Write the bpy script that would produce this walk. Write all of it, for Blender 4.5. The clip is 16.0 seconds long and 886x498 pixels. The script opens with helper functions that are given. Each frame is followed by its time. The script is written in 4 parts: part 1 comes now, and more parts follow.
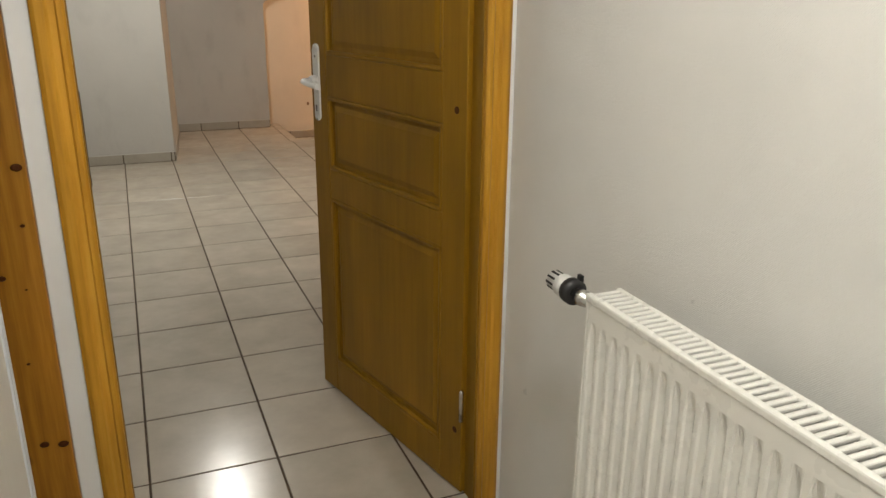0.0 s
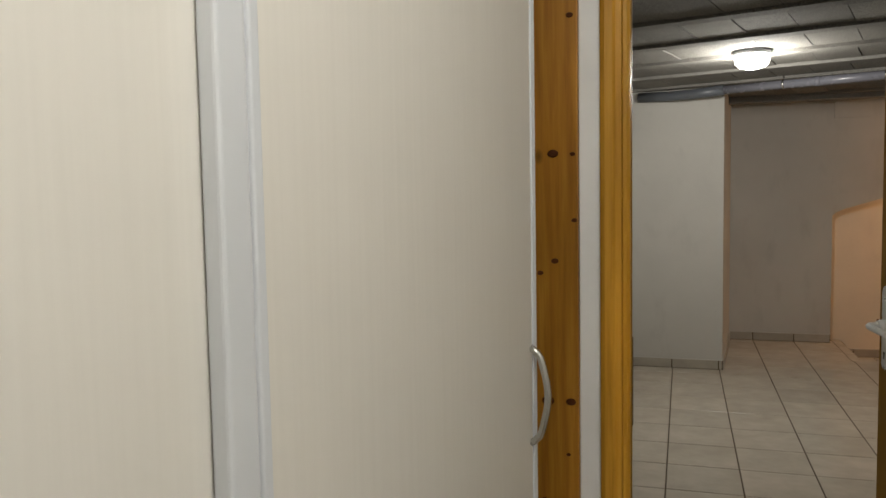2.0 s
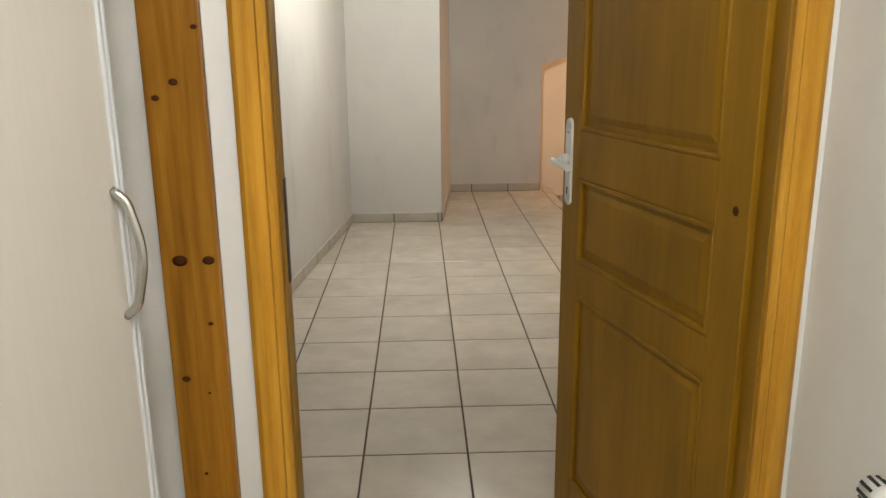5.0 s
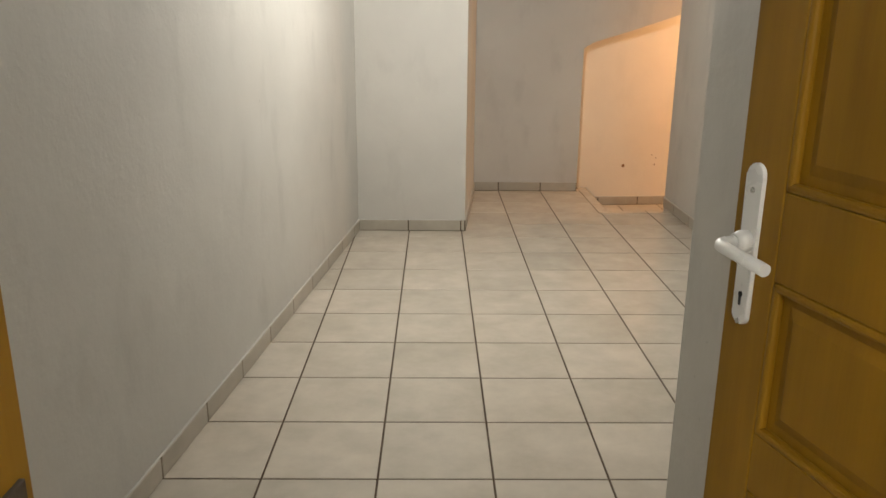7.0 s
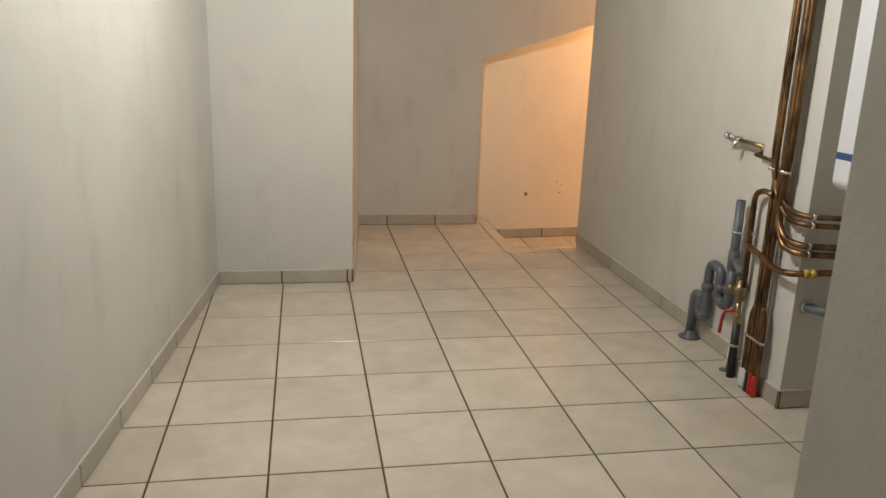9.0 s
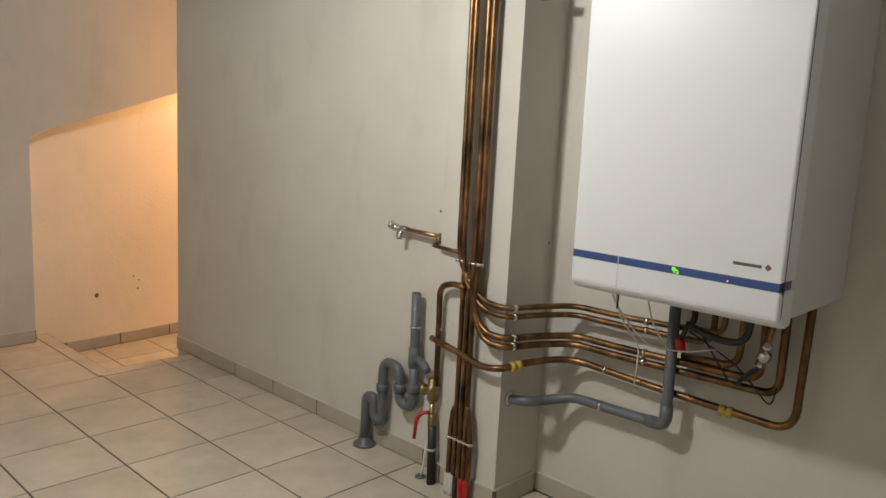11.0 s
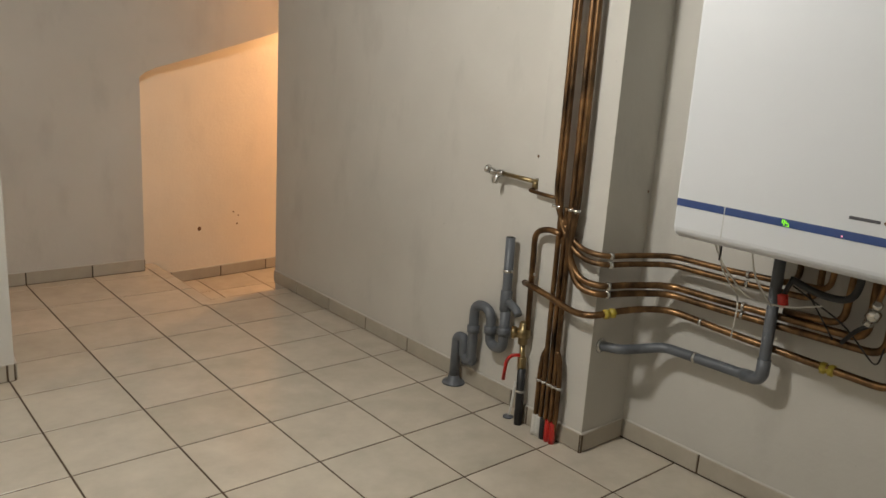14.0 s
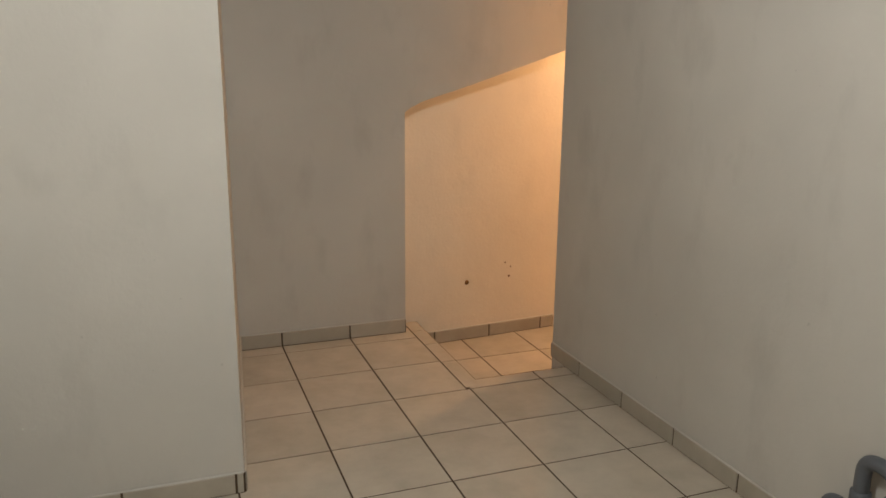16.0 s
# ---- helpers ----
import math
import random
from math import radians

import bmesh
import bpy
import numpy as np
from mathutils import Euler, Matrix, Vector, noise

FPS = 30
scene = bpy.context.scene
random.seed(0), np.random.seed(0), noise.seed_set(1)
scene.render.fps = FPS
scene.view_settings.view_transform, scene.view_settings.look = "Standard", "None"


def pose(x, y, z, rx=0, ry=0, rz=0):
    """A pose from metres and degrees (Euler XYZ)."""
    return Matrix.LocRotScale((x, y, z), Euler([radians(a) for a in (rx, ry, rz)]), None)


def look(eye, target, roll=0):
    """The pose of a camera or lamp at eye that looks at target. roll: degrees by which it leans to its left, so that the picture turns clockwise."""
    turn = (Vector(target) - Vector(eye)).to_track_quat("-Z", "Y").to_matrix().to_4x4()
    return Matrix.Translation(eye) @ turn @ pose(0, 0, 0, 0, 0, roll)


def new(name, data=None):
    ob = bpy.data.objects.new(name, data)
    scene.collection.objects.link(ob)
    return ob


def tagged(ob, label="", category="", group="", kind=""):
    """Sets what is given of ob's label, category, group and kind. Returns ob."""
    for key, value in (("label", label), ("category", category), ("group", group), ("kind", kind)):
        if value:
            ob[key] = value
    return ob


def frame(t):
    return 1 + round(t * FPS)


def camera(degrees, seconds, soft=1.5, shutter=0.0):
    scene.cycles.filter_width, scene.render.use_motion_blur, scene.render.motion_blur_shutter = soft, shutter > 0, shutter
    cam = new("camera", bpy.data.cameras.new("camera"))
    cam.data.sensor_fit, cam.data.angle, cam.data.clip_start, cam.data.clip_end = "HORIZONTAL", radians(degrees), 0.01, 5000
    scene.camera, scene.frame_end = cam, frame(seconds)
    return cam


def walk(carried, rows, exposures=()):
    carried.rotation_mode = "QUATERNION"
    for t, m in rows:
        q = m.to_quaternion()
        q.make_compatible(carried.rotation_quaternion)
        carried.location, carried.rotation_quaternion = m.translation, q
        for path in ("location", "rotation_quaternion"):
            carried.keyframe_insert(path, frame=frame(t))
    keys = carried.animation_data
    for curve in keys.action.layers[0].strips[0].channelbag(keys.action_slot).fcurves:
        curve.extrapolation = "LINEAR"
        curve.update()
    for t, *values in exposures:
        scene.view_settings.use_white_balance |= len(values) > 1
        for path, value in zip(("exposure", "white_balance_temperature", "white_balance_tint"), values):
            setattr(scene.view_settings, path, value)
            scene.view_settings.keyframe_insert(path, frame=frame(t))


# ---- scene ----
cam = camera(59.6, 16.0)
PATH = [
    (0, (-0.11, -0.298, 1.406), (0.609, 1.457, 0.77), 0.5),
    (0.5, (0.024, -0.22, 1.426), (0.437, 1.64, 0.818), 1.9),
    (1, (0.017, -0.146, 1.422), (0.135, 1.767, 0.85), 2.1),
    (1.5, (-0.017, -0.11, 1.435), (-0.236, 1.83, 1.001), 1.1),
    (2, (-0.09, -0.279, 1.527), (-0.682, 1.626, 1.385), -1.0),
    (2.5, (-0.123, -0.39, 1.578), (-0.774, 1.499, 1.661), -3.0),
    (3, (-0.139, -0.375, 1.57), (-0.691, 1.544, 1.692), -3.5),
    (3.5, (-0.136, -0.36, 1.549), (-0.533, 1.6, 1.577), -3.5),
    (4, (-0.039, -0.316, 1.458), (-0.128, 1.667, 1.216), -2.9),
    (4.2, (0.003, -0.263, 1.424), (-0.003, 1.706, 1.071), -2.4),
    (6.3, (0.07, 0.734, 1.422), (0.146, 2.657, 0.877), 0.0),
    (6.5, (0.068, 0.841, 1.418), (0.121, 2.763, 0.869), 0.5),
    (7, (0.012, 1.141, 1.422), (0.035, 3.063, 0.871), 0.5),
    (7.5, (-0.029, 1.38, 1.44), (0.019, 3.304, 0.893), 0.8),
    (8, (0.003, 1.663, 1.425), (0.101, 3.588, 0.889), 1.1),
    (8.2, (0.014, 1.758, 1.412), (0.134, 3.683, 0.883), 1.2),
    (10.5, (-0.287, 2.897, 1.42), (0.906, 4.446, 0.998), 2.8),
    (11, (-0.354, 3.017, 1.467), (1.079, 4.375, 1.149), 2.9),
    (11.5, (-0.365, 3.033, 1.503), (1.142, 4.346, 1.433), 2.8),
    (12, (-0.379, 3.038, 1.537), (1.138, 4.335, 1.661), 2.4),
    (12.5, (-0.374, 3.039, 1.524), (1.141, 4.337, 1.678), 2.8),
    (13, (-0.361, 3.031, 1.505), (1.15, 4.341, 1.48), 3.3),
    (13.5, (-0.355, 3.035, 1.479), (1.086, 4.396, 1.21), 3.9),
    (14, (-0.411, 3.036, 1.465), (0.855, 4.512, 0.995), 3.7),
    (14.5, (-0.382, 3.061, 1.433), (0.63, 4.684, 0.848), 2.4),
    (15, (-0.237, 3.243, 1.414), (0.578, 4.971, 0.823), 1.5),
    (15.5, (-0.067, 3.55, 1.468), (0.639, 5.341, 0.925), 0.8),
    (16, (0.024, 3.977, 1.517), (0.699, 5.801, 1.05), 0.5),
]
walk(cam, [(t, look(eye, target, roll)) for t, eye, target, roll in PATH], [(0, 0.68), (0.5, 0.76), (1.5, 0.85), (2.0, -0.1), (2.5, -0.38), (3.5, -0.25), (4.0, 0.22), (4.2, 0.55), (6.3, 1.1), (8.2, 1.03), (11.0, 0.96), (12.5, 0.80), (14.0, 0.82), (14.5, 0.84), (15.0, 0.80), (16, 0.63)])

pi = math.pi

# ---- world and lights ----
world = bpy.data.worlds.new("world")
scene.world = world
world.use_nodes = True
world.node_tree.nodes["Background"].inputs[0].default_value = (0.02, 0.02, 0.022, 1)
world.node_tree.nodes["Background"].inputs[1].default_value = 0.3


def lamp_light(name, place, power, colour, radius):
    data = bpy.data.lights.new(name, "POINT")
    data.energy, data.color, data.shadow_soft_size = power, colour, radius
    ob = new(name, data)
    ob.location = place
    return ob


ROOM_LAMP = (0.315, 4.93, 2.25)
lamp_light("utility_lamp_light", ROOM_LAMP, 46, (1.0, 0.975, 0.91), 0.07)
lamp_light("stair_lamp_light", (3.10, 8.07, 1.78), 34, (1.0, 0.57, 0.28), 0.03)
lamp_light("front_room_lamp_light", (0.10, -0.15, 2.38), 25, (1.0, 0.975, 0.91), 0.12)

# ---- materials ----
MATS = {}


class Nodes:
    def __init__(self, name):
        self.mat = bpy.data.materials.new(name)
        self.mat.use_nodes = True
        self.tree = self.mat.node_tree
        self.bsdf = self.tree.nodes["Principled BSDF"]
        self.coord = self.node("ShaderNodeTexCoord").outputs["Object"]

    def node(self, kind, **values):
        n = self.tree.nodes.new(kind)
        for key, value in values.items():
            n.inputs[key].default_value = value
        return n

    def link(self, a, b):
        self.tree.links.new(a, b)

    def mapped(self, scale):
        m = self.node("ShaderNodeMapping")
        m.inputs["Scale"].default_value = scale
        self.link(self.coord, m.inputs["Vector"])
        return m.outputs[0]

    def noise(self, scale, detail=4.0, vector=None, rough=0.55):
        n = self.node("ShaderNodeTexNoise", Scale=scale, Detail=detail, Roughness=rough)
        self.link(vector or self.coord, n.inputs["Vector"])
        return n.outputs["Fac"]

    def ramp(self, fac, stops):
        r = self.node("ShaderNodeValToRGB")
        e = r.color_ramp.elements
        e[0].position, e[0].color = stops[0][0], (*stops[0][1], 1)
        e[1].position, e[1].color = stops[-1][0], (*stops[-1][1], 1)
        for p, c in stops[1:-1]:
            n = e.new(p)
            n.color = (*c, 1)
        self.link(fac, r.inputs[0])
        return r.outputs[0]

    def mix(self, a, b, fac, kind="MIX"):
        m = self.tree.nodes.new("ShaderNodeMix")
        m.data_type, m.blend_type = "RGBA", kind
        for value, slot in ((fac, m.inputs[0]), (a, m.inputs[6]), (b, m.inputs[7])):
            if isinstance(value, (int, float)):
                slot.default_value = value
            elif isinstance(value, tuple):
                slot.default_value = (*value, 1)
            else:
                self.link(value, slot)
        return m.outputs[2]

    def bump(self, height, strength, distance=0.002):
        b = self.node("ShaderNodeBump", Strength=strength, Distance=distance)
        self.link(height, b.inputs["Height"])
        old = self.bsdf.inputs["Normal"].links
        if old:
            self.link(old[0].from_socket, b.inputs["Normal"])
        self.link(b.outputs[0], self.bsdf.inputs["Normal"])

    def done(self, colour=None, rough=0.5, metal=0.0, specular=0.5):
        if isinstance(colour, tuple):
            self.bsdf.inputs["Base Color"].default_value = (*colour, 1)
        elif colour is not None:
            self.link(colour, self.bsdf.inputs["Base Color"])
        if isinstance(rough, (int, float)):
            self.bsdf.inputs["Roughness"].default_value = rough
        else:
            self.link(rough, self.bsdf.inputs["Roughness"])
        self.bsdf.inputs["Metallic"].default_value = metal
        self.bsdf.inputs["Specular IOR Level"].default_value = specular
        return self.mat


def shade(c, k):
    return tuple(min(1.0, v * k) for v in c)


def plaster(name, base, rough_scale, strength, stain=0.25, weave=False):
    n = Nodes(name)
    big = n.ramp(n.noise(1.3, 5.0), [(0.3, shade(base, 0.90)), (0.6, base), (0.8, shade(base, 1.05))])
    smear = n.noise(5.0, 6.0, n.mapped((1.0, 1.0, 0.45)))
    dirty = n.ramp(smear, [(0.56, (0, 0, 0)), (0.80, (stain, stain, stain))])
    col = n.mix(big, shade(base, 0.62), dirty)
    spots = n.ramp(n.noise(23.0, 2.0), [(0.76, (0, 0, 0)), (0.80, (0.35, 0.35, 0.35))])
    col = n.mix(col, shade(base, 0.55), spots)
    if weave:
        w = n.node("ShaderNodeTexWave", Scale=150.0, Distortion=3.0, Detail=2.0)
        w.bands_direction = "DIAGONAL"
        n.link(n.coord, w.inputs["Vector"])
        n.bump(w.outputs["Fac"], 0.25, 0.001)
    n.bump(n.noise(rough_scale, 6.0), strength, 0.004)
    n.bump(n.noise(4.0, 3.0), 0.25, 0.02)
    return n.done(col, 0.72, 0, 0.3)


def plain(name, base, rough=0.45, metal=0.0, grain=60.0, strength=0.06, vary=0.10, specular=0.5, rvary=0.22):
    n = Nodes(name)
    col = n.ramp(n.noise(grain * 0.12, 5.0), [(0.3, shade(base, 1 - vary)), (0.7, shade(base, 1 + vary * 0.6))])
    r = n.ramp(n.noise(grain * 0.4, 3.0), [(0.3, (rough * (1 - rvary),) * 3), (0.7, (min(1, rough * (1 + rvary)),) * 3)])
    n.bump(n.noise(grain, 4.0), strength)
    return n.done(col, r, metal, specular)


def timber(name, dark, mid, light, rough, knots=True, scale=1.0):
    n = Nodes(name)
    long = n.mapped((22 * scale, 22 * scale, 1.1 * scale))
    fibre = n.noise(2.2, 8.0, long, 0.62)
    col = n.ramp(fibre, [(0.30, dark), (0.52, mid), (0.72, light)])
    tone = n.ramp(n.noise(2.0, 3.0, n.mapped((3, 3, 0.8))), [(0.3, (0.72, 0.72, 0.72)), (0.7, (1.12, 1.1, 1.05))])
    col = n.mix(col, tone, 1.0, "MULTIPLY")
    if knots:
        v = n.node("ShaderNodeTexVoronoi", Scale=3.0)
        n.link(n.mapped((3.2, 3.2, 1.9)), v.inputs["Vector"])
        k = n.ramp(v.outputs["Distance"], [(0.05, (1, 1, 1)), (0.13, (0, 0, 0))])
        col = n.mix(col, shade(dark, 0.28), k)
    n.bump(fibre, 0.12, 0.001)
    return n.done(col, rough, 0, 0.3)


MATS["wall"] = plaster("painted_plaster", (0.56, 0.54, 0.495), 60, 0.22, 0.40)
MATS["wallpaper"] = plaster("woven_wallpaper", (0.80, 0.79, 0.76), 160, 0.30, 0.10, True)
# paler, warmer copy of the room plaster; lamp glow is in the colour
MATS["stair_wall_lit"] = plaster("lit_stair_plaster", (0.78, 0.70, 0.58), 60, 0.4, 0.18)
MATS["pine"] = timber("varnished_pine", (0.25, 0.100, 0.010), (0.38, 0.168, 0.018), (0.50, 0.245, 0.034), 0.33)
MATS["door_wood"] = timber("stained_door_wood", (0.275, 0.140, 0.006), (0.305, 0.158, 0.007), (0.335, 0.176, 0.009), 0.5, False)
MATS["frame_wood"] = timber("stained_frame_wood", (0.40, 0.19, 0.016), (0.54, 0.275, 0.028), (0.62, 0.34, 0.045), 0.38, False)
MATS["rust"] = plain("rusty_stain", (0.22, 0.12, 0.055), 0.8, 0, 60, 0.1, 0.3, 0.1)
MATS["knot"] = plain("dark_knot", (0.07, 0.022, 0.006), 0.6, 0, 60, 0.06, 0.2, 0.1)
MATS["white_paint"] = plain("white_wall_paint", (0.80, 0.80, 0.79), 0.6, 0, 40, 0.15, 0.05)
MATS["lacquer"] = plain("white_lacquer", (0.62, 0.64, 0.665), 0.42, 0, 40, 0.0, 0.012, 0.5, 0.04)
# darker copy of the lacquer: the unlit side's shade is in the colour
MATS["boiler_shade"] = plain("boiler_shaded_grey", (0.52, 0.53, 0.52), 0.4, 0, 40, 0.0, 0.015, 0.5, 0.05)
MATS["radiator"] = plain("radiator_enamel", (0.80, 0.79, 0.74), 0.3, 0, 50, 0.03, 0.04)
MATS["radiator_shade"] = plain("radiator_inside_shade", (0.10, 0.10, 0.09), 0.6)
MATS["chrome"] = plain("brushed_chrome", (0.62, 0.62, 0.60), 0.22, 1.0, 80, 0.04)
MATS["steel"] = plain("polished_steel", (0.56, 0.55, 0.53), 0.22, 1.0, 60, 0.05)
MATS["handle_white"] = plain("white_painted_metal", (0.78, 0.78, 0.76), 0.3, 0, 60, 0.03, 0.04)
MATS["pvc"] = plain("grey_pvc", (0.105, 0.115, 0.13), 0.4, 0, 50, 0.05, 0.12)
MATS["duct"] = plain("pale_grey_duct", (0.20, 0.20, 0.23), 0.25, 0, 40, 0.04, 0.10)
MATS["black"] = plain("black_rubber", (0.015, 0.015, 0.016), 0.5)
MATS["red"] = plain("red_plastic", (0.45, 0.02, 0.015), 0.4)
MATS["brass"] = plain("dull_brass", (0.30, 0.23, 0.12), 0.35, 1.0, 70, 0.1)
MATS["yellow"] = plain("yellow_fitting", (0.42, 0.33, 0.04), 0.4)
MATS["white_cable"] = plain("white_cable", (0.65, 0.64, 0.60), 0.5)
MATS["blue"] = plain("blue_stripe", (0.035, 0.07, 0.21), 0.35, 0, 40, 0.02, 0.05)
MATS["ink"] = plain("grey_print", (0.08, 0.08, 0.09), 0.5)
MATS["orange"] = plain("brown_print", (0.16, 0.085, 0.045), 0.5)
MATS["grout"] = plain("brown_grout", (0.085, 0.055, 0.031), 0.9, 0, 120, 0.5, 0.35)
MATS["mortar"] = plain("rough_mortar", (0.27, 0.24, 0.19), 0.95, 0, 70, 1.0, 0.45)
MATS["iron"] = plain("dark_iron", (0.10, 0.075, 0.055), 0.55, 0.7, 70, 0.3, 0.4)


def copper():
    n = Nodes("tarnished_copper")
    col = n.ramp(n.noise(9.0, 6.0, n.mapped((2, 2, 1))), [(0.28, (0.040, 0.026, 0.016)), (0.50, (0.16, 0.092, 0.045)), (0.76, (0.36, 0.20, 0.085))])
    r = n.ramp(n.noise(14.0, 4.0), [(0.3, (0.28,) * 3), (0.7, (0.50,) * 3)])
    n.bump(n.noise(50, 3.0), 0.06)
    return n.done(col, r, 0.92)


MATS["copper"] = copper()


def tile_material(name, base, rough, bump):
    n = Nodes(name)
    info = n.node("ShaderNodeObjectInfo")
    add = n.node("ShaderNodeVectorMath")
    add.operation = "MULTIPLY_ADD"
    n.link(info.outputs["Random"], add.inputs[0])
    add.inputs[1].default_value = (37.0, 53.0, 11.0)
    n.link(n.coord, add.inputs[2])
    cloud = n.noise(7.0, 4.0, add.outputs[0], 0.6)
    col = n.mix(shade(base, 0.80), shade(base, 1.20), cloud)
    veil = n.noise(2.5, 5.0, add.outputs[0], 0.6)
    col = n.mix(col, n.mix((0.80, 0.78, 0.74), (1.16, 1.16, 1.17), veil), 1.0, "MULTIPLY")
    tone = n.mix((0.94, 0.94, 0.93), (1.04, 1.03, 1.02), info.outputs["Random"])
    col = n.mix(col, tone, 1.0, "MULTIPLY")
    r = n.mix((rough * 0.8,) * 3, (rough * 1.2,) * 3, cloud)
    n.bump(n.noise(16.0, 2.0, add.outputs[0]), bump, 0.003)
    return n.done(col, r, 0, 0.33)


MATS["tile"] = tile_material("beige_floor_tile", (0.55, 0.50, 0.425), 0.205, 0.15)
MATS["skirt"] = tile_material("beige_skirting_tile", (0.42, 0.385, 0.325), 0.36, 0.10)


def block_material(name, base, strength):
    n = Nodes(name)
    geo = n.node("ShaderNodeNewGeometry")
    tone = n.ramp(geo.outputs["Random Per Island"], [(0.0, (0.78, 0.78, 0.78)), (1.0, (1.15, 1.15, 1.15))])
    grain = n.noise(130.0, 5.0, None, 0.7)
    col = n.ramp(grain, [(0.35, shade(base, 0.55)), (0.55, base), (0.75, shade(base, 1.35))])
    col = n.mix(col, tone, 1.0, "MULTIPLY")
    stain = n.ramp(n.noise(1.6, 6.0), [(0.5, (0, 0, 0)), (0.8, (0.45,) * 3)])
    col = n.mix(col, shade(base, 1.5), stain)
    n.bump(grain, strength, 0.006)
    return n.done(col, 0.95, 0, 0.2)


MATS["block"] = block_material("concrete_block", (0.21, 0.20, 0.18), 0.9)
MATS["joist"] = block_material("concrete_joist", (0.215, 0.205, 0.185), 0.35)


def wardrobe_material():
    n = Nodes("cream_wardrobe_laminate")
    g = n.noise(3.0, 6.0, n.mapped((40, 40, 1.2)))
    col = n.ramp(g, [(0.3, (0.705, 0.68, 0.625)), (0.7, (0.73, 0.705, 0.65))])
    marks = n.ramp(n.noise(19.0, 2.0), [(0.77, (0, 0, 0)), (0.80, (0.3,) * 3)])
    col = n.mix(col, (0.42, 0.38, 0.32), marks)
    n.bump(g, 0.12, 0.001)
    return n.done(col, 0.42)


MATS["wardrobe"] = wardrobe_material()


def glowing(name, colour, strength):
    n = Nodes(name)
    n.bsdf.inputs["Emission Color"].default_value = (*colour, 1)
    n.bsdf.inputs["Emission Strength"].default_value = strength
    return n.done(colour, 0.4)


MATS["diffuser"] = glowing("lit_glass_diffuser", (1.0, 0.96, 0.88), 9.0)
MATS["digit"] = glowing("green_digit", (0.25, 0.80, 0.02), 0.55)
MATS["pink_led"] = glowing("pink_led", (0.9, 0.3, 0.4), 1.0)

# ---- mesh helpers ----


def box(bm, lo, hi, bevel=0.0, segments=2):
    r = bmesh.ops.create_cube(bm, size=1.0)
    size = [b - a for a, b in zip(lo, hi)]
    for v in r["verts"]:
        v.co = Vector([a + s * (c + 0.5) for a, s, c in zip(lo, size, v.co)])
    if bevel:
        edges = list({e for v in r["verts"] for e in v.link_edges})
        bmesh.ops.bevel(bm, geom=edges, offset=bevel, segments=segments, profile=0.5, affect="EDGES")
    return bm


def boxed(lo, hi, bevel=0.0, segments=2):
    return box(bmesh.new(), lo, hi, bevel, segments)


def prism(points, z0, z1, bm=None):
    """An upright prism on a plan outline, anticlockwise."""
    bm = bm or bmesh.new()
    low = [bm.verts.new((x, y, z0)) for x, y in points]
    top = [bm.verts.new((x, y, z1)) for x, y in points]
    bm.faces.new(low[::-1])
    bm.faces.new(top)
    k = len(points)
    for i in range(k):
        j = (i + 1) % k
        bm.faces.new((low[i], low[j], top[j], top[i]))
    return bm


def rounded(points, r, steps=6):
    """A line through the points with its corners rounded."""
    p = [Vector(q) for q in points]
    out = [p[0]]
    for a, b, c in zip(p, p[1:], p[2:]):
        u, w = a - b, c - b
        d = min(r, u.length * 0.48, w.length * 0.48)
        s, e = b + u.normalized() * d, b + w.normalized() * d
        for i in range(steps + 1):
            t = i / steps
            out.append(s * (1 - t) ** 2 + b * 2 * t * (1 - t) + e * t * t)
    out.append(p[-1])
    return out


def tube(points, radius, bend=0.05, sides=12, bm=None, steps=6):
    bm = bm or bmesh.new()
    path = rounded(points, bend, steps) if len(points) > 2 else [Vector(q) for q in points]
    way = (path[1] - path[0]).normalized()
    side = way.orthogonal().normalized()
    rings = []
    for i, p in enumerate(path):
        a, b = path[max(i - 1, 0)], path[min(i + 1, len(path) - 1)]
        t = (b - a).normalized()
        side = (side - t * side.dot(t)).normalized()
        up = t.cross(side)
        rings.append([bm.verts.new(p + radius * (side * math.cos(2 * pi * k / sides) + up * math.sin(2 * pi * k / sides))) for k in range(sides)])
    for r0, r1 in zip(rings, rings[1:]):
        for k in range(sides):
            f = bm.faces.new((r0[k], r0[(k + 1) % sides], r1[(k + 1) % sides], r1[k]))
            f.smooth = True
    bm.faces.new(rings[0][::-1])
    bm.faces.new(rings[-1])
    return bm


def lathe(profile, place, axis=(0, 0, 1), sides=24, bm=None):
    """A turned body: (radius, height) pairs along an axis from a place."""
    bm = bm or bmesh.new()
    q = Vector((0, 0, 1)).rotation_difference(Vector(axis)).to_matrix()
    rings = []
    for r, h in profile:
        rings.append([bm.verts.new(Vector(place) + q @ Vector((r * math.cos(2 * pi * k / sides), r * math.sin(2 * pi * k / sides), h))) for k in range(sides)])
    for r0, r1 in zip(rings, rings[1:]):
        for k in range(sides):
            f = bm.faces.new((r0[k], r0[(k + 1) % sides], r1[(k + 1) % sides], r1[k]))
            f.smooth = True
    bm.faces.new(rings[0][::-1])
    bm.faces.new(rings[-1])
    return bm


def mesh_of(name, bm, material):
    bmesh.ops.recalc_face_normals(bm, faces=bm.faces[:])
    me = bpy.data.meshes.new(name)
    bm.to_mesh(me)
    bm.free()
    me.materials.append(MATS[material])
    return me


def part(name, bm, material, parent=None, label=""):
    ob = new(name, mesh_of(name, bm, material))
    ob.parent = parent
    if label:
        ob["label"] = label
    return ob


